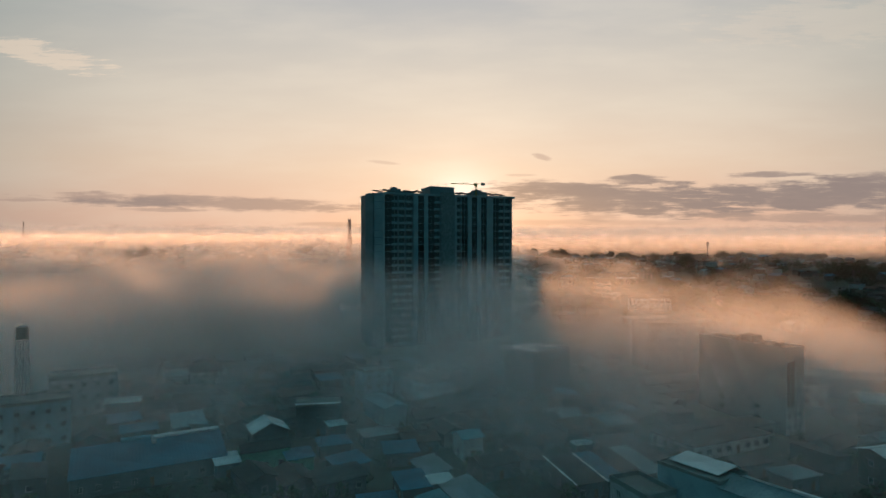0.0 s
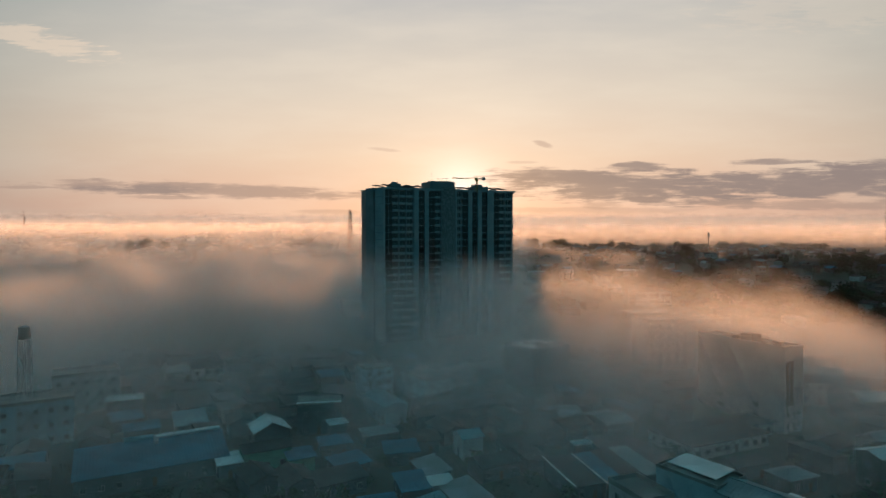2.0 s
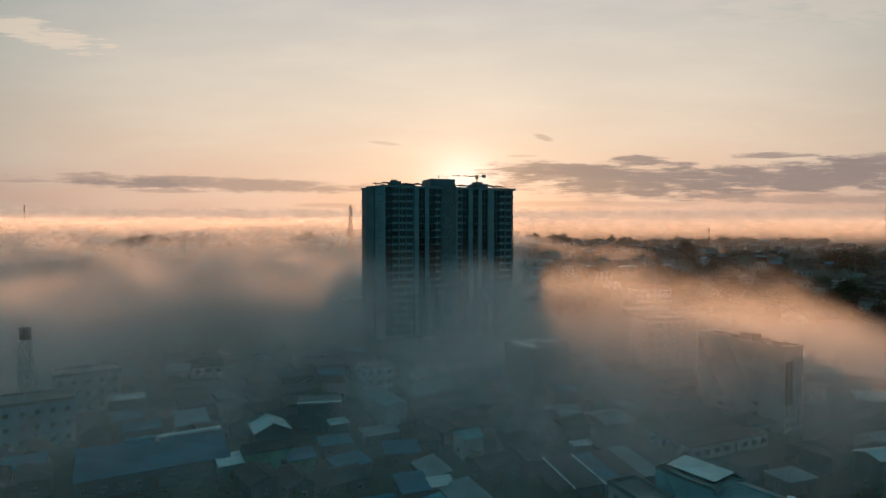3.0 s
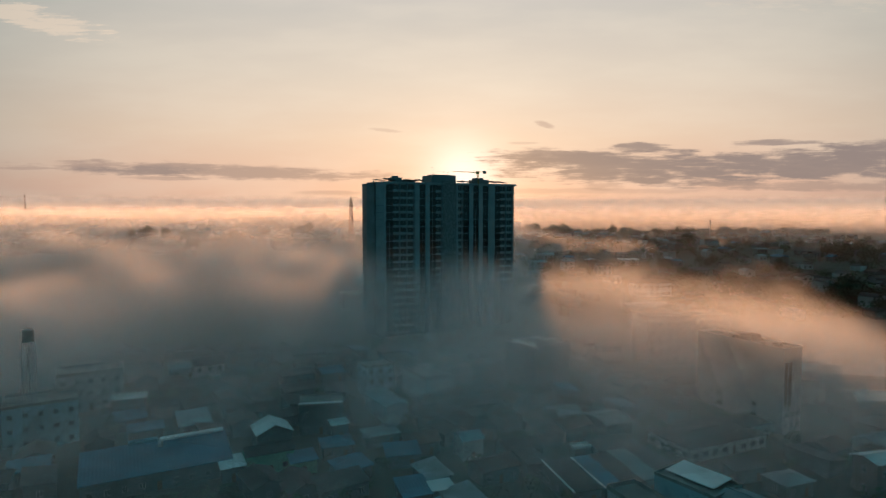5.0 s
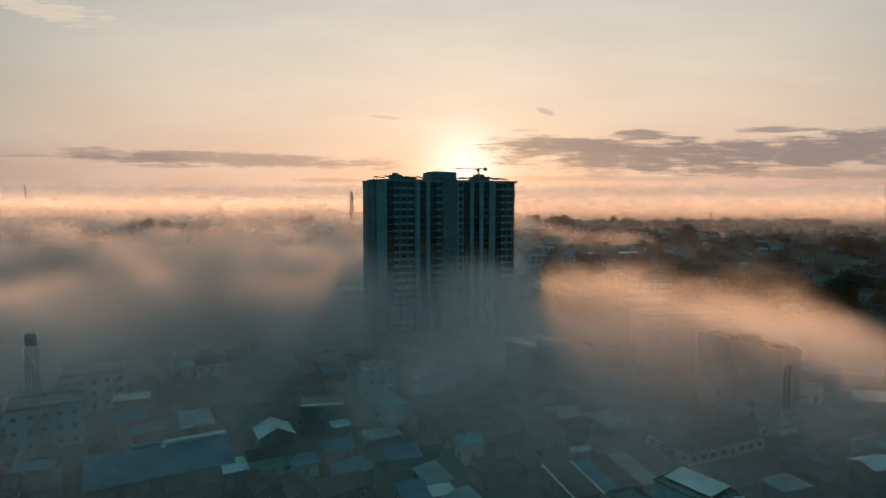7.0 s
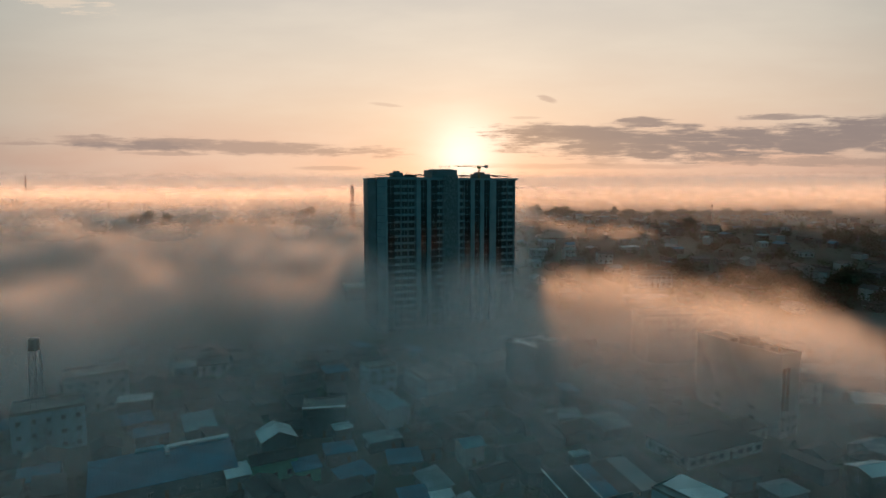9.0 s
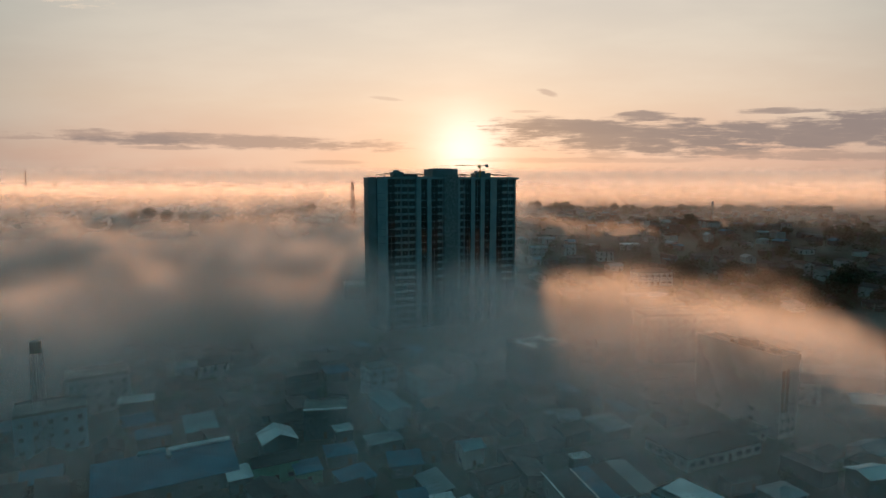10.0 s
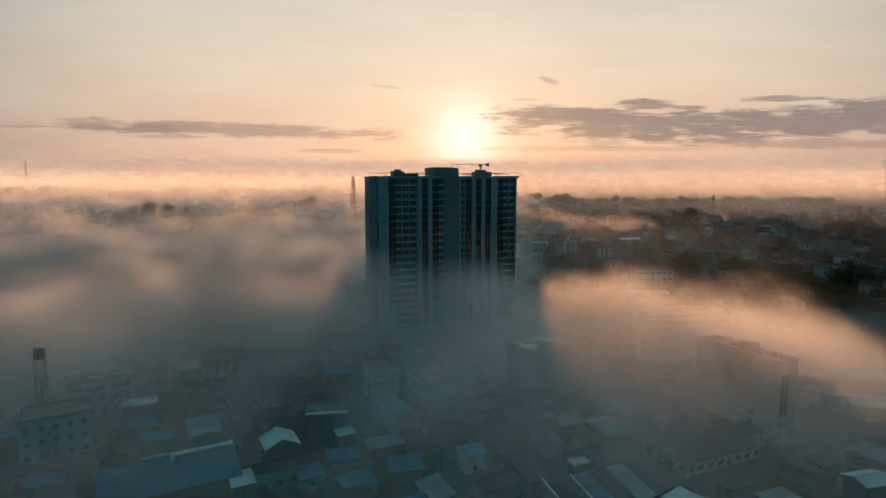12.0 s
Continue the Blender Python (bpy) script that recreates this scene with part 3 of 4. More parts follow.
def telecom_mast(x, y, top, w0, w1, label, drums=6):
    z0 = float(height(x, y))
    mast = thing("telecom_mast", pose(x, y, z0), label, "radio mast", "radio masts")
    h = top - z0
    bm = bmesh.new()
    lattice(bm, 0, 0, -0.5, h, w0, w1, max(8, int(h / 4)), 0.11 + h * 0.0008)
    part("lattice_shaft", bm, STEEL_RED, mast)
    bm = bmesh.new()
    for z in (h - 1.5, h - 6.0):
        box(bm, -w1 * 0.9, w1 * 0.9, -w1 * 0.9, w1 * 0.9, z, z + 0.15)
    part("platform", bm, STEEL_RED, mast)
    rnd = random.Random(int(x))
    for i in range(drums):
        bm = bmesh.new()
        a, z = rnd.uniform(0, 6.28), h - rnd.uniform(0.5, h * 0.16)
        c, s = math.cos(a), math.sin(a)
        if i % 2:
            rod(bm, (c * w1 * 0.5, s * w1 * 0.5, z), (c * (w1 * 0.5 + 0.5), s * (w1 * 0.5 + 0.5), z), 0.75, 0.85, 10)
        else:
            box(bm, c * w1 * 0.8 - 0.2, c * w1 * 0.8 + 0.2, s * w1 * 0.8 - 0.2, s * w1 * 0.8 + 0.2, z - 1.3, z + 1.3)
        part("antenna", bm, STEEL, mast)
    bm = bmesh.new()
    rod(bm, (0, 0, h - 0.2), (0, 0, h + 2.5), 0.06)
    part("lightning_rod", bm, STEEL, mast)
    return mast


telecom_mast(-77.0, 487.5, 80.0, 4.6, 1.6, "red and white lattice telecom mast rising from mist", 12)
telecom_mast(-887.8, 2598.8, 142, 6, 1.6, "distant lattice radio mast standing in mist", 2)
telecom_mast(-818.6, 1152.8, 108, 1.8, 0.7, "distant thin radio mast standing in mist", 2)


def monopole(x, y, top):
    z0 = float(height(x, y))
    pole = thing("monopole_mast", pose(x, y, z0), "slim grey steel monopole with antennas at its head", "radio mast", "radio masts")
    h = top - z0
    bm = bmesh.new()
    rod(bm, (0, 0, -0.5), (0, 0, h), 0.55, 0.3, 10)
    part("pole", bm, STEEL, pole)
    for i in range(6):
        a = i * math.pi / 3
        bm = bmesh.new()
        r = 0.9
        box(bm, r * math.cos(a) - 0.18, r * math.cos(a) + 0.18, r * math.sin(a) - 0.18, r * math.sin(a) + 0.18, h - 2.6 - 2.0 * (i % 2), h - 0.4 - 2.0 * (i % 2))
        rod(bm, (0, 0, h - 1.5 - 2 * (i % 2)), (r * math.cos(a), r * math.sin(a), h - 1.5 - 2 * (i % 2)), 0.06, sides=4)
        part("antenna", bm, STEEL, pole)


monopole(256.0, 572.0, 62.5)

# ---- houses ----
WIN = {w: window_meshes(w, 1.3) for w in (1.2, 1.8)}
_door = bmesh.new()
box(_door, -0.45, 0.45, -0.05, 0.05, 0.0, 2.05)
box(_door, 0.28, 0.34, -0.1, -0.05, 0.95, 1.1)
DOOR = mesh_of("door", _door, WOOD_DOOR)


def roof_mesh(kind, w, d, rise, over=0.45, t=0.12):
    """A roof over w by d, its eaves at z 0: gable (ridge along x), hip, shed (high at the far side) or flat."""
    bm = bmesh.new()
    X, Y = w / 2 + over, d / 2 + over
    if kind == "gable":
        slab(bm, [(-X, -Y, 0), (X, -Y, 0), (X, 0, rise), (-X, 0, rise)], t)
        slab(bm, [(-X, 0, rise + 0.002), (X, 0, rise + 0.002), (X, Y, 0), (-X, Y, 0)], t)
        rod(bm, (-X, 0, rise + 0.02), (X, 0, rise + 0.02), 0.14, sides=6)
    elif kind == "hip":
        r = max(0.3, X - Y)
        for f in ([(-X, -Y, 0), (X, -Y, 0), (r, 0, rise), (-r, 0, rise)], [(X, Y, 0), (-X, Y, 0), (-r, 0, rise), (r, 0, rise)],
                  [(X, -Y, 0), (X, Y, 0), (r, 0, rise)], [(-X, Y, 0), (-X, -Y, 0), (-r, 0, rise)]):
            slab(bm, f, t)
        rod(bm, (-r, 0, rise + 0.02), (r, 0, rise + 0.02), 0.14, sides=6)
    elif kind == "shed":
        slab(bm, [(-X, -Y, 0), (X, -Y, 0), (X, Y, rise), (-X, Y, rise)], t)
    else:
        box(bm, -w / 2, w / 2, -d / 2, d / 2, -0.02, 0.16)
        for x0, x1, y0, y1 in ((-w / 2 - 0.1, w / 2 + 0.1, -d / 2 - 0.1, -d / 2 + 0.12), (-w / 2 - 0.1, w / 2 + 0.1, d / 2 - 0.12, d / 2 + 0.1),
                               (-w / 2 - 0.1, -w / 2 + 0.12, -d / 2 + 0.12, d / 2 - 0.12), (w / 2 - 0.12, w / 2 + 0.1, -d / 2 + 0.12, d / 2 - 0.12)):
            box(bm, x0, x1, y0, y1, 0.16, 0.16 + max(0.3, rise))
    return bm


def wall_mesh(kind, w, d, h, rise):
    bm = bmesh.new()
    box(bm, -w / 2, w / 2, -d / 2, d / 2, -2.5, h - 0.06)
    if kind in ("gable", "shed"):
        for x in (-w / 2, w / 2 - 0.2):
            tri = [(-d / 2, h - 0.06), (d / 2, h - 0.06), (0 if kind == "gable" else d / 2, h + rise - 0.16)]
            a = [bm.verts.new((x, y, z)) for y, z in tri]
            b = [bm.verts.new((x + 0.2, y, z)) for y, z in tri]
            bm.faces.new(a[::-1])
            bm.faces.new(b)
            for i in range(3):
                bm.faces.new((a[i], a[(i + 1) % 3], b[(i + 1) % 3], b[i]))
        if kind == "shed":
            box(bm, -w / 2 + 0.2, w / 2 - 0.2, d / 2 - 0.2, d / 2, h - 0.06, h + rise - 0.2)
    return bm


def house(x, y, turn, w, d, h, rise, kind, roof, wall, label, category="house", name="house", windows=True, z=None, group="town houses", wide=1.2):
    z0 = float(height(x, y)) if z is None else z
    ob = thing(name, pose(x, y, z0, 0, 0, turn), label, category, group)
    part("wall", wall_mesh(kind, w, d, h, rise), wall, ob)
    r = part("roof", roof_mesh(kind, w, d, rise), roof, ob)
    r.location = (0, 0, h)
    if not windows:
        return ob
    storeys = max(1, int(h / 3.0))
    for s in range(storeys):
        zz = s * h / storeys + 0.95
        n = max(1, int(w / 3.2))
        for i in range(n):
            xx = -w / 2 + (i + 0.5) * w / n
            if s == 0 and i == n // 2:
                piece("door", DOOR, ob, (xx, -d / 2 - 0.03, 0))
                continue
            win = piece("window", WIN[wide][0], ob, (xx, -d / 2 - 0.02, zz))
            piece("pane", WIN[wide][1], win)
        n = max(1, int(d / 3.6))
        for i in range(n):
            win = piece("window", WIN[1.2][0], ob, (-w / 2 - 0.02, -d / 2 + (i + 0.5) * d / n, zz))
            win.rotation_euler = (0, 0, math.pi / 2)
            piece("pane", WIN[1.2][1], win)
    return ob


def strip_part(ob, name, material, x0, x1, y0, y1, z0, z1, label=""):
    bm = bmesh.new()
    box(bm, x0, x1, y0, y1, z0, z1)
    return part(name, bm, material, ob, label)


# the warehouse with the long blue roof
h = house(-67.5, 136.5, 29, 31, 12.5, 4.2, 2.8, "shed", ROOF_BLUE, PLASTER_GREY, "long low warehouse under a blue sheet roof", "warehouse", "warehouse")
strip_part(h, "ridge_cap", ROOF_WHITE, 1.0, 15.6, 5.6, 7.3, 7.0, 7.5, "white sheet strip along the ridge")
strip_part(h, "ridge_wall", PLASTER, 0.4, 1.4, 2.8, 7.3, 6.6, 7.3)
strip_part(h, "roof_lantern", ROOF_TEAL, -6.0, 0.4, 6.2, 8.0, 6.9, 7.5)
house(-45.3, 152.8, -62, 8.0, 8.6, 6.2, 2.2, "gable", ROOF_WHITE, PLASTER_GREY, "two-storey house under a pale new zinc gable roof")
house(-50.4, 137.4, 30, 5.0, 5.6, 3.6, 0.7, "shed", ROOF_WHITE, PLASTER_GREY, "small annex with a pale sheet roof")
house(-43.0, 142.2, 27, 11.0, 6.0, 5.0, 1.2, "gable", TILE_DARK, PLASTER_GREEN, "green-painted house under a dark tiled roof", wide=1.8)
house(-34.5, 141.0, 27, 6.0, 5.0, 3.4, 0.8, "shed", ROOF_BLUE, PLASTER_GREEN, "low lean-to with a blue sheet roof")
house(-28.0, 151.0, 20, 7.6, 6.6, 3.4, 1.4, "hip", ROOF_BLUE, PLASTER_GREY, "small house under a blue hipped roof")
house(-17.4, 158.2, 27, 9.0, 5.2, 3.2, 0.5, "shed", ZINC, PLASTER_GREY, "low shed with a grey zinc roof")
house(-17.7, 178.5, -60, 16.0, 7.0, 5.4, 0.9, "gable", ROOF_TEAL, PLASTER_BLUE, "long narrow house under a pale teal roof")
house(-23.0, 197.0, 30, 10.0, 8.0, 9.5, 0.6, "flat", ROOF_SLAB, PLASTER_BLUE, "three-storey pale blue house with a flat roof")
house(-5.5, 195.0, -60, 17.0, 10.5, 7.5, 0.6, "flat", ROOF_SLAB, PLASTER_BLUE, "pale green-blue row house with many small windows")
h = house(-35.5, 168.5, 10, 12.0, 8.5, 8.4, 0.4, "flat", ROOF_SLAB, PLASTER_GREY, "unfinished house with a pale roof edge")
strip_part(h, "roof_edge", ROOF_WHITE, -6.1, 6.1, -4.9, -3.7, 9.0, 9.12, "pale sheet strip along the roof edge")
house(-29.4, 162.6, 28, 4.6, 3.4, 4.2, 0.4, "shed", ROOF_WHITE, PLASTER_GREY, "small hut with a pale sheet roof")
house(-72.0, 167.0, 29, 8.0, 11.0, 3.6, 1.0, "shed", ROOF_TEAL, PLASTER_GREY, "low house under a turquoise sheet roof")
house(-82.5, 160.5, 29, 8.5, 4.4, 3.4, 0.8, "shed", ROOF_BLUE, PLASTER_GREY, "low house under a blue sheet roof")
house(-87.5, 147.0, -58, 7.0, 6.4, 5.4, 1.8, "gable", ZINC_OLD, PLASTER_GREY, "house with a plain grey gable wall")
house(-110.5, 159.5, 33, 17.0, 12.0, 11.5, 0.7, "flat", ROOF_SLAB, PLASTER_BLUE, "four-storey pale plastered block with a flat roof", "apartment block", "apartment_block")
house(-113.0, 186.0, 33, 18.0, 11.0, 11.0, 0.9, "flat", ROOF_SLAB, PLASTER, "white plastered block with a flat roof", "apartment block", "apartment_block")
house(-98.0, 181.0, 22, 9.5, 4.5, 4.6, 0.5, "shed", ROOF_WHITE, PLASTER_GREY, "long hut with a pale sheet roof")
house(-6.6, 124.6, 20, 6.0, 7.4, 3.8, 0.9, "shed", ROOF_BLUE, PLASTER_GREY, "small house under a bright blue sheet roof")
house(-2.8, 132.5, -65, 10.0, 5.2, 3.9, 0.9, "shed", ZINC, PLASTER_GREY, "narrow house under a grey zinc roof")
house(-0.6, 125.2, 20, 4.6, 3.4, 4.0, 0.4, "shed", ROOF_WHITE, PLASTER_GREY, "small outhouse with a white sheet roof")
house(4.8, 118.5, -66, 13.0, 6.4, 3.8, 1.0, "shed", ZINC, PLASTER_GREY, "long house under a grey zinc roof")
house(-1.5, 115.0, -66, 8.0, 4.8, 3.4, 0.8, "shed", ROOF_TEAL, PLASTER_GREY, "low shed with a teal sheet roof")
house(6.3, 150.0, 25, 5.6, 5.6, 5.2, 1.2, "gable", ROOF_TEAL, PLASTER, "small white house with a teal roof")
house(-12.5, 114.5, 18, 7.0, 6.0, 3.6, 0.8, "shed", ROOF_BLUE, PLASTER_GREY, "small house under a dark blue roof")
for hx, hy, w, m, label in ((28.5, 130.0, 6.6, TILE_DARK, "row house under a dark tiled roof with pale gutters"), (34.6, 131.6, 4.4, ROOF_BLUE, "narrow row house under a blue sheet roof"),
                            (39.6, 133.6, 4.6, TILE_DARK, "row house under a dark tiled roof"), (44.4, 135.6, 4.4, ZINC, "row house under a grey zinc roof"),
                            (49.6, 138.2, 5.4, TILE_DARK, "row house under a dark tiled roof")):
    h = house(hx, hy, 20, w, 13.0, 3.6, 1.5, "shed", m, PLASTER_GREY, label)
    bm = bmesh.new()
    slab(bm, [(-w / 2 - 0.3, -6.9, 3.72), (-w / 2 + 0.15, -6.9, 3.72), (-w / 2 + 0.15, 6.9, 5.22), (-w / 2 - 0.3, 6.9, 5.22)], 0.1)
    if hx < 38:
        part("gutter", bm, ROOF_WHITE, h, "pale sheet gutter")
    else:
        bm.free()
house(33.6, 143.0, 20, 4.6, 2.6, 5.4, 0.3, "flat", ROOF_WHITE, PLASTER_GREY, "small tank house with a white top")
house(38.6, 114.6, 22, 7.0, 10.5, 6.6, 0.9, "flat", ROOF_SLAB, PLASTER, "white two-storey house with a walled roof terrace", wide=1.8)
# the long pale blue hall in two heights
h = house(49.6, 113.4, -56, 13.0, 9.0, 10.6, 0.5, "flat", ROOF_SLAB, PLASTER_BLUE, "tall pale blue hall with white and grey roofs", "hall", "hall", windows=False)
r = part("upper_roof", roof_mesh("shed", 10.0, 6.0, 0.4, 0.2), ROOF_WHITE, h, "white sheet roof panel")
r.location = (-0.6, 1.2, 11.3)
h = house(56.6, 103.0, -56, 12.4, 9.0, 10.4, 1.4, "gable", ZINC, PLASTER_BLUE, "pale blue hall under a grey zinc gable roof", "hall", "hall", windows=False)
house(64.0, 103.5, -56, 7.0, 5.0, 8.6, 0.4, "shed", ROOF_WHITE, PLASTER_BLUE, "annex of the hall with a white sheet roof")
house(77.5, 130.5, 20, 8.0, 6.0, 3.4, 0.9, "hip", ZINC, PLASTER_GREY, "bungalow under a pale grey hipped roof")
house(71.0, 137.0, 18, 9.0, 4.0, 3.4, 0.6, "shed", ZINC_OLD, PLASTER_GREY, "low hut with an old zinc roof")
house(98.0, 131.0, 15, 8.0, 6.0, 7.8, 1.0, "gable", ROOF_WHITE, PLASTER_TAN, "house under a white tiled roof")
house(135.0, 182.0, -12, 14.0, 9.0, 4.5, 1.8, "gable", ROOF_WHITE, PLASTER_TAN, "house with a pale sheet roof among trees")
# the walled compound
h = house(71.0, 157.5, 24, 27.0, 15.0, 3.6, 1.0, "hip", TILE_DARK, PLASTER, "long white-walled school building under dark roofs", "school", "school_building", wide=1.8)
house(86.0, 166.0, 24, 10.0, 8.0, 3.8, 1.2, "hip", ZINC_OLD, PLASTER, "low white building with an old zinc roof")
house(47.0, 168.0, 24, 9.0, 11.0, 3.8, 1.2, "gable", ZINC, PLASTER_GREY, "house under a pale zinc gable roof")
house(43.5, 150.0, 20, 12.0, 6.0, 3.4, 0.8, "shed", ZINC_OLD, PLASTER_GREY, "long low hut under an old zinc roof")


def white_block():
    z0 = float(height(96, 176))
    ob = thing("office_block", pose(95.3, 164.2, z0, 0, 0, 114.5), "tall narrow white plastered block with brown window strips", "office building")
    top = 26.8 - z0
    L, W = 30.0, 7.6
    bm = bmesh.new()
    box(bm, 0, L, -W, 0, -2, top)
    part("wall", bm, PLASTER, ob)
    for x0, x1, y0, y1 in ((-0.12, L + 0.12, -0.12, 0.12), (-0.12, L + 0.12, -W - 0.12, -W + 0.12), (-0.12, 0.12, -W + 0.12, -0.12), (L - 0.12, L + 0.12, -W + 0.12, -0.12)):
        bm = bmesh.new()
        box(bm, x0, x1, y0, y1, top, top + 0.8)
        part("parapet", bm, PLASTER, ob)
    bm = bmesh.new()
    box(bm, 0.12, L - 0.12, -W + 0.12, -0.12, top, top + 0.12)
    part("roof", bm, ROOF_SLAB, ob)
    pane = bmesh.new()
    box(pane, -0.5, 0.5, -0.05, 0.03, 0.1, 3.0)
    fr = bmesh.new()
    box(fr, -0.65, 0.65, -0.12, 0.03, -0.15, 0.1)
    box(fr, -0.65, -0.5, -0.12, 0.03, 0.1, 3.0)
    box(fr, 0.5, 0.65, -0.12, 0.03, 0.1, 3.0)
    pane, fr = mesh_of("pane", pane, WOOD_DOOR), mesh_of("window_frame", fr, PLASTER_TAN)
    for y in (-1.0, -2.7):
        for i in range(4):
            win = piece("window", fr, ob, (-0.02, y, 7.4 + i * 3.15))
            win.rotation_euler = (0, 0, -math.pi / 2)
            piece("pane", pane, win)
    for z in (1.2, 4.2):
        for y in (-1.4, -3.8, -6.0):
            win = piece("window", WIN[1.2][0], ob, (-0.02, y, z))
            win.rotation_euler = (0, 0, -math.pi / 2)
            piece("pane", WIN[1.2][1], win)
        for x in (9.0, 21.0):
            win = piece("window", WIN[1.8][0], ob, (x, 0.02, z + 1.0))
            piece("pane", WIN[1.8][1], win)
    for x, y, w, d, hh in ((4, -5, 2.4, 1.6, 1.2), (12, -6, 4, 4, 2.4), (18, -4, 1.6, 1.6, 1.1), (8, -3, 1.4, 1.0, 0.8)):
        bm = bmesh.new()
        box(bm, x, x + w, y, y + d, top + 0.12, top + hh)
        bmesh.ops.bevel(bm, geom=bm.edges[:], offset=0.05, segments=1, affect="EDGES")
        part("roof_box", bm, PLASTER_GREY, ob)


white_block()
house(143.0, 199.0, -14, 52.0, 11.0, 6.4, 1.6, "gable", ZINC, PLASTER_GREY, "long hall under a pale zinc roof", "hall", "hall")
house(119.0, 192.0, -14, 8.0, 8.0, 7.0, 1.6, "gable", ZINC_OLD, PLASTER, "white house with a gable roof beside the hall")
house(93.0, 231.0, 8, 34.0, 13.0, 17.5, 0.9, "flat", ROOF_SLAB, PLASTER, "white hotel slab with rows of small windows", "hotel", "hotel")


def podium():
    h = house(33.0, 208.0, 36, 17.0, 15.0, 13.4, 0.7, "flat", ROOF_SLAB, PLASTER_GREY, "flat-roofed podium block with white roof panels", "building", "podium_block")
    for x0, x1, y0, y1 in ((-6.5, -3.0, 4.0, 6.4), (-1.5, 6.5, 2.6, 5.6), (3.0, 7.6, -1.6, 0.6), (-7.6, -5.6, -5.6, 3.0), (-4.4, -2.6, -2.0, 0.2)):
        strip_part(h, "roof_panel", ROOF_WHITE, x0, x1, y0, y1, 13.7, 14.3, "white roof panel")


podium()
house(-47.0, 312.0, 20, 14.0, 9.0, 7.0, 0.8, "flat", ROOF_WHITE, PLASTER, "white house beside the tower")
house(118.0, 338.0, 8, 21.0, 10.0, 7.5, 2.0, "hip", ZINC_OLD, PLASTER_BLUE, "large two-storey pale building with a hipped roof", "building", "town_hall", wide=1.8)
house(104.0, 303.0, 4, 22.0, 8.0, 3.6, 0.6, "shed", ZINC, PLASTER_GREY, "long low hall with a zinc roof", "hall", "hall")
house(138.0, 444.0, 10, 14.0, 6.0, 4.2, 0.6, "shed", ROOF_WHITE, PLASTER, "long building under a white sheet roof")
house(250.0, 560.0, 5, 13.0, 9.0, 6.5, 1.6, "gable", RUST, PLASTER, "white house on the ridge below the mast")


def water_tower(x, y, top):
    z0 = float(height(x, y))
    ob = thing("water_tower", pose(x, y, z0), "dark water tank on a tall steel stand", "water tower")
    h = top - z0
    bm = bmesh.new()
    lattice(bm, 0, 0, -0.5, h - 3.4, 2.6, 2.0, 8, 0.07)
    part("stand", bm, STEEL, ob)
    bm = bmesh.new()
    rod(bm, (0, 0, h - 3.4), (0, 0, h - 0.4), 1.35, 1.3, 14)
    rod(bm, (0, 0, h - 0.4), (0, 0, h), 1.3, 0.4, 14)
    part("tank", bm, PLASTIC, ob)


water_tower(-108.6, 152.6, 35.2)

# ---- fill of the town: five plain houses and their repeats ----
rnd = random.Random(7)
PROTOS = [
    house(-62, 200, 28, 9, 7, 3.6, 1.6, "gable", RUST, PLASTER_GREY, "old house under a rusty brown sheet roof"),
    house(-74, 205, 28, 8, 8, 3.6, 1.5, "hip", TILE_DARK, PLASTER_TAN, "house under a dark hipped tile roof"),
    house(-52, 206, 28, 11, 6, 3.4, 1.0, "shed", ZINC_OLD, PLASTER_GREY, "low house under an old grey zinc roof"),
    house(-84, 208, 28, 10, 8, 6.4, 1.6, "gable", ZINC_OLD, PLASTER, "two-storey house under an old zinc gable roof"),
    house(-40, 208, 28, 8, 6, 3.4, 0.9, "shed", ROOF_BLUE, PLASTER_GREY, "small house under a blue sheet roof"),
    house(-95, 212, 28, 9, 7, 3.5, 1.6, "gable", ZINC, PLASTER, "house under a pale zinc gable roof"),
    house(-30, 214, 28, 10, 7, 3.5, 1.4, "gable", TILE_DARK, PLASTER_GREY, "house under a dark tiled gable roof"),
]
placed = [(o.matrix_world.translation.x, o.matrix_world.translation.y, 8.0) for o in scene.objects if o.parent is None and o.get("group") == "town houses"]
placed += [(-67, 136, 17), (-75, 130, 12), (-58, 142, 12), (50, 112, 12), (57, 103, 12), (96, 176, 20), (71, 157, 16), (93, 231, 20), (33, 208, 13), (143, 199, 24), (125, 203, 14), (160, 195, 14),
           (0, 270, 38), (-20, 262, 20), (25, 285, 25), (-110, 160, 14), (-113, 186, 14), (118, 338, 14), (104, 303, 13), (-108, 152, 6)]


def free(x, y, r):
    return all((x - a) ** 2 + (y - b) ** 2 > (r + c) ** 2 for a, b, c in placed)


def fill(count, x_range, y_range, turn, weights, r, trial=6000):
    made = 0
    for _ in range(trial):
        if made >= count:
            break
        x, y = rnd.uniform(*x_range), rnd.uniform(*y_range)
        if abs(x) > 0.82 * y + 20 or not free(x, y, r):
            continue
        placed.append((x, y, r))
        made += 1
        proto = rnd.choices(PROTOS, weights)[0]
        copy_thing(proto, pose(x, y, float(height(x, y)), 0, 0, turn + rnd.gauss(0, 7) + rnd.choice((0, 90))))


fill(84, (-130, 5), (128, 235), 28, (4, 4, 3, 0.15, 0.7, 0.3, 5), 4.0)
fill(64, (0, 150), (126, 245), 20, (4, 4, 3, 0.15, 0.5, 0.3, 5), 4.0)
fill(70, (40, 330), (290, 400), 8, (3, 3, 3, 2, 1.2, 1.6, 2), 5.4)


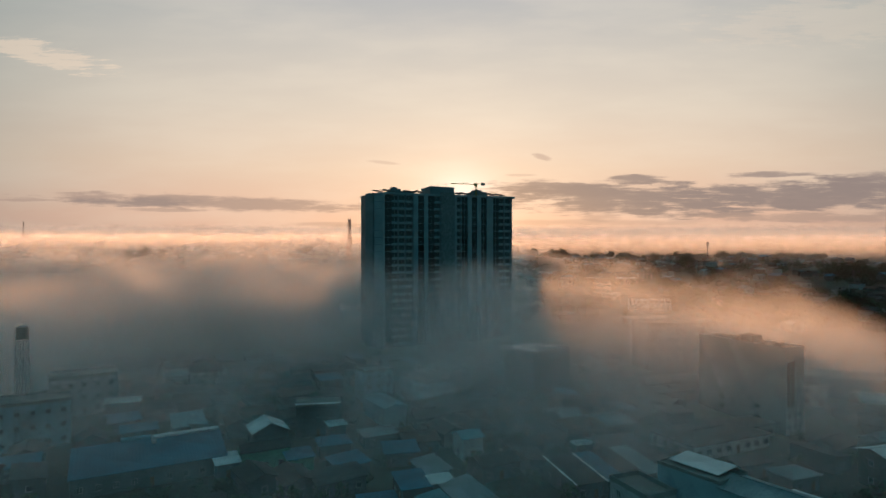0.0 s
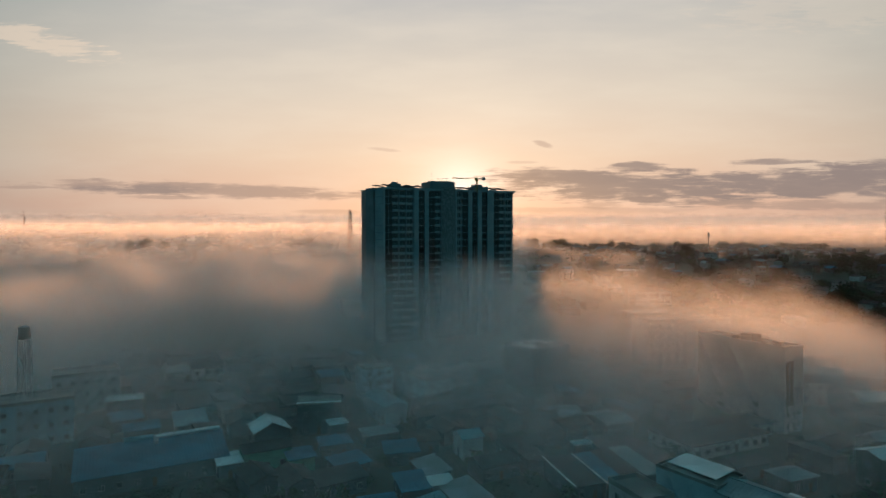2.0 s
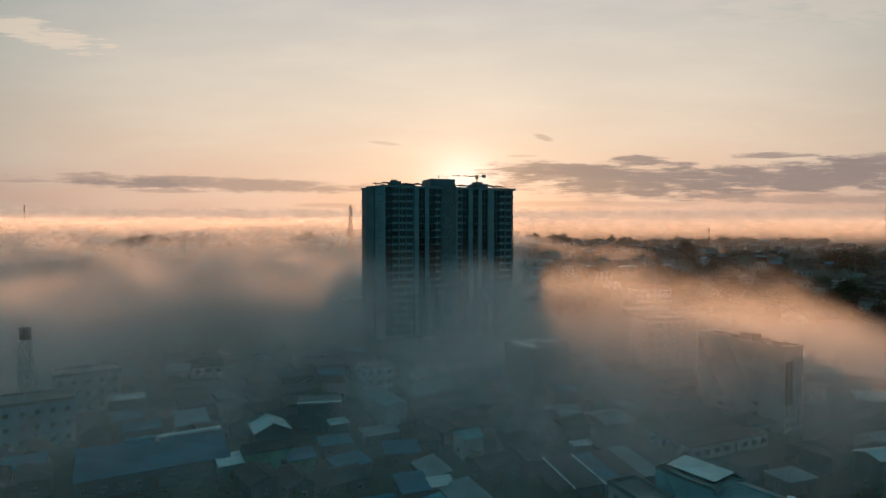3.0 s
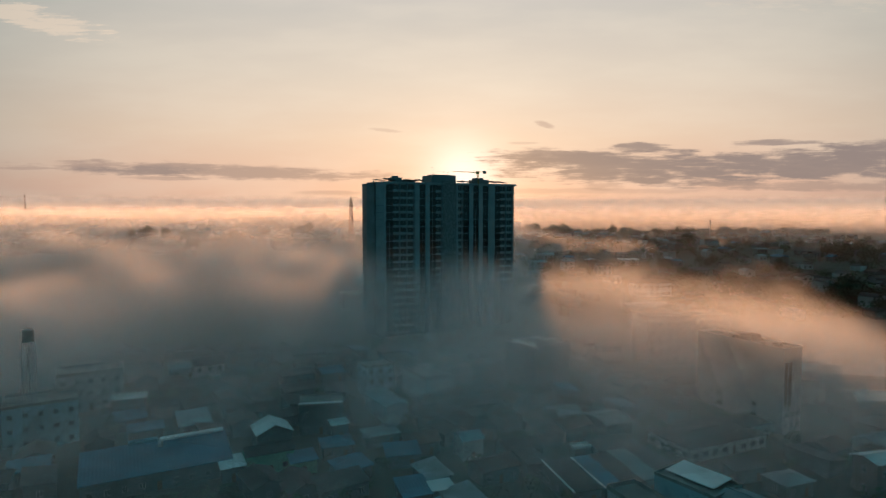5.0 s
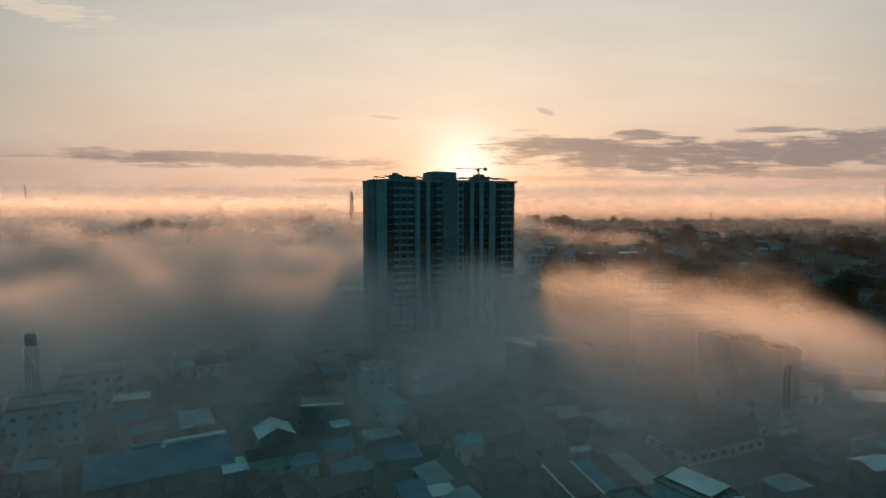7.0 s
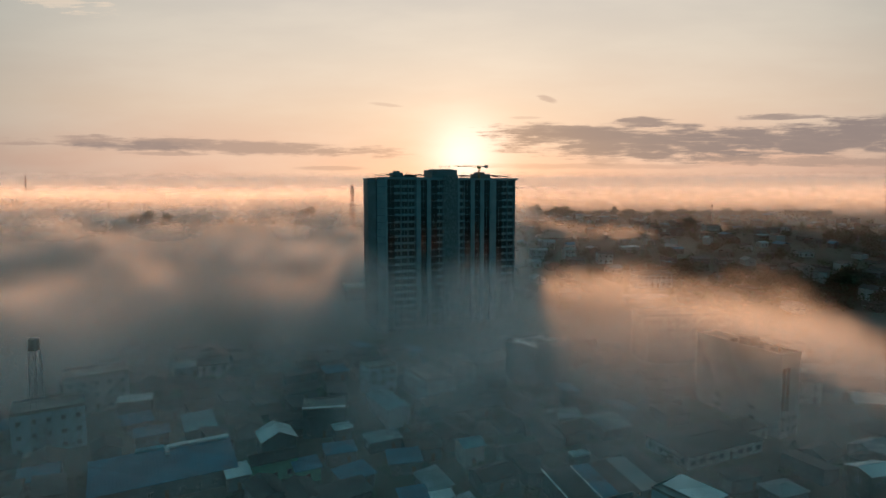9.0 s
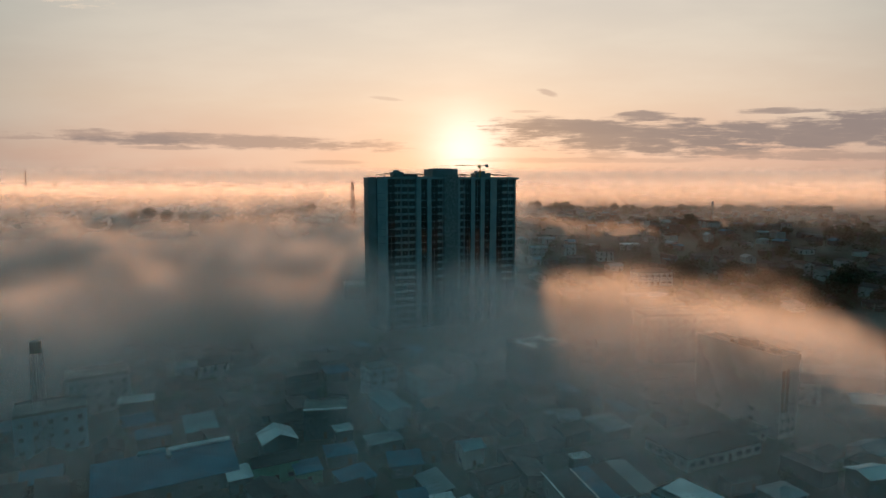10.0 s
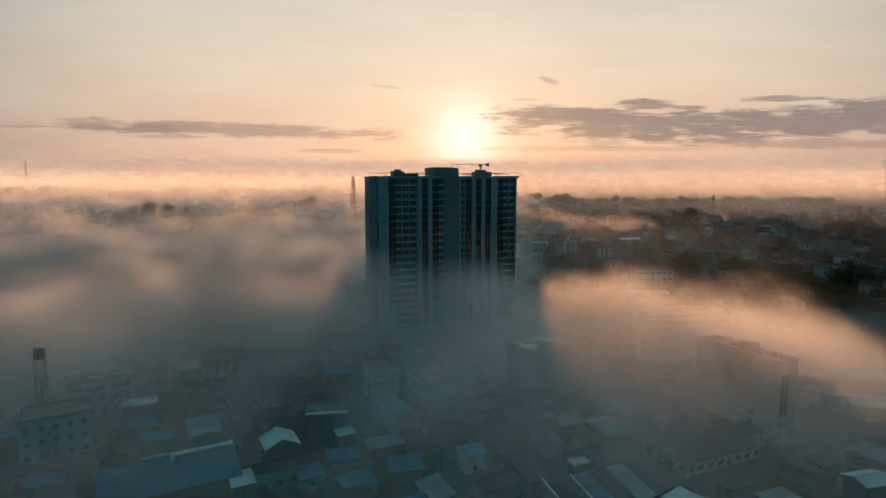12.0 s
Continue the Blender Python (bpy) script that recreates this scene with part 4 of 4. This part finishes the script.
def far_houses(name, count, x_range, y_range, label):
    """Far houses too small to tell apart, in one mesh."""
    bm = bmesh.new()
    made = 0
    mats = [PLASTER, PLASTER_GREY, PLASTER_TAN, RUST, ZINC_OLD, ZINC, TILE_DARK, ROOF_BLUE, GLASS_DARK]
    for _ in range(9000):
        if made >= count:
            break
        x, y = rnd.uniform(*x_range), rnd.uniform(*y_range)
        if abs(x) > 0.82 * y + 20 or not free(x, y, 5.5):
            continue
        placed.append((x, y, 5.5))
        made += 1
        w, d, hh, rise = rnd.uniform(6, 12), rnd.uniform(5, 8), rnd.choice((3.4, 3.6, 6.2)), rnd.uniform(0.9, 1.8)
        turn = pose(x, y, float(height(x, y)), 0, 0, 8 + rnd.gauss(0, 8) + rnd.choice((0, 90)))
        old = len(bm.verts)
        faces = len(bm.faces)
        box(bm, -w / 2, w / 2, -d / 2, d / 2, -2, hh)
        bm.faces.ensure_lookup_table()
        wall = rnd.randrange(3)
        for f in bm.faces[faces:]:
            f.material_index = wall
        faces = len(bm.faces)
        X, Y = w / 2 + 0.4, d / 2 + 0.4
        slab(bm, [(-X, -Y, hh), (X, -Y, hh), (X, 0, hh + rise), (-X, 0, hh + rise)], 0.12)
        slab(bm, [(-X, 0, hh + rise), (X, 0, hh + rise), (X, Y, hh), (-X, Y, hh)], 0.12)
        bm.faces.ensure_lookup_table()
        roof = rnd.choices((3, 4, 5, 6, 7), (1.0, 3, 3, 2, 1.2))[0]
        for f in bm.faces[faces:]:
            f.material_index = roof
        faces = len(bm.faces)
        for s in range(int(hh / 3)):
            for i in range(int(w / 3)):
                xx = -w / 2 + (i + 0.5) * w / int(w / 3)
                box(bm, xx - 0.6, xx + 0.6, -d / 2 - 0.06, -d / 2 + 0.02, s * 3.1 + 0.9, s * 3.1 + 2.2)
        bm.faces.ensure_lookup_table()
        for f in bm.faces[faces:]:
            f.material_index = 8
        bm.verts.ensure_lookup_table()
        for v in bm.verts[old:]:
            v.co = turn @ v.co
    me = mesh_of(name, bm, mats[0])
    for m in mats[1:]:
        me.materials.append(m)
    tagged(new(name, me), label, "houses", kind="stuff")


far_houses("distant_houses", 190, (40, 480), (400, 830), "far small houses with mixed sheet roofs on the slope")


# ---- trees ----
def leaf_clumps(rn, blobs, count, size):
    """Many small tilted leaf sprays spread over a few rounded masses."""
    bm = bmesh.new()
    for _ in range(count):
        cx, cy, cz, r = blobs[rn.randrange(len(blobs))]
        v = Vector((rn.gauss(0, 1), rn.gauss(0, 1), rn.gauss(0, 1))).normalized()
        p = Vector((cx, cy, cz)) + v * r * rn.uniform(0.55, 1.08) * Vector((1, 1, 0.8)).length / 1.63
        s = size * rn.uniform(0.6, 1.4)
        q = Euler((rn.uniform(-0.9, 0.9), rn.uniform(-0.9, 0.9), rn.uniform(0, 6.28))).to_matrix()
        ring = [bm.verts.new(p + q @ Vector((s * a, s * b, c))) for a, b, c in ((-1, -0.2, 0), (-0.2, -0.55, 0.12 * s), (1, 0.1, -0.1 * s), (0.1, 0.6, 0.1 * s))]
        bm.faces.new(ring)
        up = bm.verts.new(p + q @ Vector((0, 0, 0.55 * s)))
        bm.faces.new((ring[0], ring[1], up))
        bm.faces.new((ring[2], ring[3], up))
    return bm


def tree(seed, x, y, h, spread, label):
    rn = random.Random(seed)
    ob = thing("tree", pose(x, y, float(height(x, y)) - 0.2), label, "tree", "town trees")
    bm = bmesh.new()
    rod(bm, (0, 0, -0.8), (rn.uniform(-0.3, 0.3), rn.uniform(-0.3, 0.3), h * 0.45), h * 0.032, h * 0.02, 8)
    blobs = []
    for i in range(7):
        a, rr = i * 2.4 + rn.uniform(-0.4, 0.4), spread * rn.uniform(0.25, 0.62)
        tip = (rr * math.cos(a), rr * math.sin(a), h * rn.uniform(0.36, 0.74))
        rod(bm, (0, 0, h * rn.uniform(0.2, 0.34)), tip, h * 0.014, h * 0.005, 5)
        blobs.append((*tip, spread * rn.uniform(0.34, 0.52)))
    blobs.append((0, 0, h * 0.8, spread * 0.5))
    part("trunk", bm, BARK, ob)
    me = mesh_of("crown", leaf_clumps(rn, blobs, 900, h * 0.06), LEAVES)
    crown = new("crown", me)
    crown.parent = ob
    return ob


def palm(seed, x, y, h):
    rn = random.Random(seed)
    ob = thing("palm_tree", pose(x, y, float(height(x, y)) - 0.2), "tall slender palm with drooping fronds", "tree", "town trees")
    bm = bmesh.new()
    rod(bm, (0, 0, -0.8), (0.4, 0.2, h), 0.22, 0.13, 8)
    part("trunk", bm, BARK, ob)
    bm = bmesh.new()
    for i in range(14):
        a, up = i * 2.4, rn.uniform(-0.1, 0.7)
        prev = None
        for s in range(6):
            f = s / 5
            r, z = 2.8 * f, h + 2.0 * up * f - 2.4 * f * f
            half = 0.42 * math.sin(math.pi * min(0.95, f * 0.9 + 0.08))
            c, n = Vector((0.4 + r * math.cos(a), 0.2 + r * math.sin(a), z)), Vector((-math.sin(a), math.cos(a), -0.3))
            row = bm.verts.new(c - n * half), bm.verts.new(c), bm.verts.new(c + n * half * 1.0)
            if prev:
                bm.faces.new((prev[0], prev[1], row[1], row[0]))
                bm.faces.new((prev[1], prev[2], row[2], row[1]))
            prev = row
    part("fronds", bm, LEAVES, ob)
    return ob


TREES = [tree(1, 242, 857, 13.5, 9.0, "broad dark green tree on the ridge"), tree(2, 120, 850, 14, 10, "broad dark green tree on the ridge"),
         tree(3, 180, 858, 10, 7, "round dark green tree"), tree(4, 338, 855, 12, 6, "tall dark green tree"), tree(5, 300, 850, 9, 7, "round dark green tree")]
PALM = palm(6, 392, 470, 9.0)


def plant(x, y, size=1.0, which=None):
    t = TREES[rnd.randrange(len(TREES)) if which is None else which]
    o = copy_thing(t, pose(x, y, float(height(x, y)) - 0.2, 0, 0, rnd.uniform(0, 360)))
    k = size * rnd.uniform(0.85, 1.15)
    o.scale = (k, k, k)


for x, s in ((96, 1.1), (108, 1.2), (132, 1.1), (145, 1.0), (158, 0.9), (170, 1.0), (192, 0.7), (206, 0.75), (220, 0.7), (231, 0.8), (254, 0.9), (268, 0.6), (280, 0.7), (290, 0.8), (312, 0.7),
             (325, 0.8), (350, 0.8), (364, 0.6), (378, 0.7), (395, 0.9), (410, 1.0), (424, 0.8), (440, 0.7), (460, 0.9), (480, 0.9)):
    plant(x, 850 + rnd.uniform(-14, 14), s)
for x, y in ((86, 528), (92, 540), (80, 535), (330, 500), (338, 505), (322, 498), (346, 512), (356, 505), (364, 515), (300, 520), (316, 560), (226, 570), (236, 575)):
    plant(x, y, 0.8)
for _ in range(34):
    plant(rnd.gauss(205, 34), rnd.gauss(318, 16), rnd.uniform(0.6, 0.95))
for _ in range(16):
    plant(rnd.gauss(375, 30), rnd.gauss(455, 14), rnd.uniform(0.6, 0.9))
for _ in range(60):
    x, y = rnd.uniform(60, 430), rnd.uniform(290, 590)
    if free(x, y, 2.0):
        plant(x, y, rnd.uniform(0.35, 0.65))
for _ in range(60):
    x, y = rnd.uniform(-120, 150), rnd.uniform(95, 250)
    if free(x, y, 1.6):
        plant(x, y, rnd.uniform(0.28, 0.5))
for x, y, s in ((-150, 655, 1.05), (-160, 662, 0.9), (-170, 650, 0.8), (-266, 561, 1.05), (-284, 565, 1.0), (-296, 558, 0.9), (-62, 540, 0.9), (-50, 545, 0.9), (-72, 552, 0.8), (-100, 640, 0.8)):
    plant(x, y, s)
for x, y in ((388, 480), (402, 476), (410, 484), (345, 520)):
    copy_thing(PALM, pose(x, y, float(height(x, y)) - 0.2, 0, 0, rnd.uniform(0, 360)))


def woods(name, spots, label):
    """Far woods as one mesh of leaf sprays; spots: x, y, height, spread."""
    bms = bmesh.new()
    verts, faces = [], []
    for x, y, hh, sp in spots:
        z0 = float(height(x, y))
        blobs = [(x + rnd.gauss(0, sp * 0.3), y + rnd.gauss(0, sp * 0.3), z0 + hh * rnd.uniform(0.2, 0.75), sp * rnd.uniform(0.35, 0.6)) for _ in range(5)]
        bm = leaf_clumps(rnd, blobs, 110, hh * 0.11)
        base = len(verts)
        bm.verts.index_update()
        verts += [tuple(v.co) for v in bm.verts]
        faces += [[base + v.index for v in f.verts] for f in bm.faces]
        bm.free()
    bms.free()
    me = bpy.data.meshes.new(name)
    me.from_pydata(verts, [], faces)
    me.materials.append(LEAVES)
    tagged(new(name, me), label, "woods", kind="stuff")


spots = [(rnd.uniform(60, 560), rnd.gauss(862, 14), rnd.uniform(6, 10), rnd.uniform(5, 9)) for _ in range(120)]
spots += [(rnd.uniform(60, 520), rnd.uniform(600, 840), rnd.uniform(4, 8), rnd.uniform(4, 7)) for _ in range(110)]
spots += [(rnd.gauss(210, 42), rnd.gauss(312, 14), rnd.uniform(4, 8), rnd.uniform(4, 7)) for _ in range(60)]
spots += [(rnd.gauss(380, 40), rnd.gauss(450, 14), rnd.uniform(5, 9), rnd.uniform(5, 8)) for _ in range(50)]
spots += [(rnd.gauss(-270, 40), rnd.gauss(575, 12), rnd.uniform(5, 9), rnd.uniform(5, 8)) for _ in range(14)]
spots += [(rnd.gauss(-150, 30), rnd.gauss(670, 10), rnd.uniform(5, 9), rnd.uniform(5, 8)) for _ in range(14)]
spots += [(rnd.gauss(-70, 20), rnd.gauss(560, 12), rnd.uniform(6, 10), rnd.uniform(5, 8)) for _ in range(20)]
spots += [(rnd.uniform(45, 430), rnd.uniform(285, 600), rnd.uniform(3, 6.5), rnd.uniform(3, 6)) for _ in range(420)]
near = []
for _ in range(2500):
    x, y = rnd.uniform(-125, 150), rnd.choice((rnd.uniform(88, 130), rnd.uniform(100, 250)))
    if len(near) < 330 and abs(x) < 0.82 * y + 20 and free(x, y, 0.3):
        near.append((x, y, rnd.uniform(2.2, 5.0), rnd.uniform(2.0, 4.0)))
woods("town_greenery", near, "dark shrubs and small trees between the houses")
woods("ridge_woods", spots, "dark green trees along the hazy ridges")
spots = [(rnd.choice((rnd.gauss(720, 200), rnd.gauss(1500, 260))), rnd.uniform(1880, 2080), rnd.uniform(9, 15), rnd.uniform(14, 26)) for _ in range(150)]
woods("distant_woods", spots, "far woods on hills fading into haze")
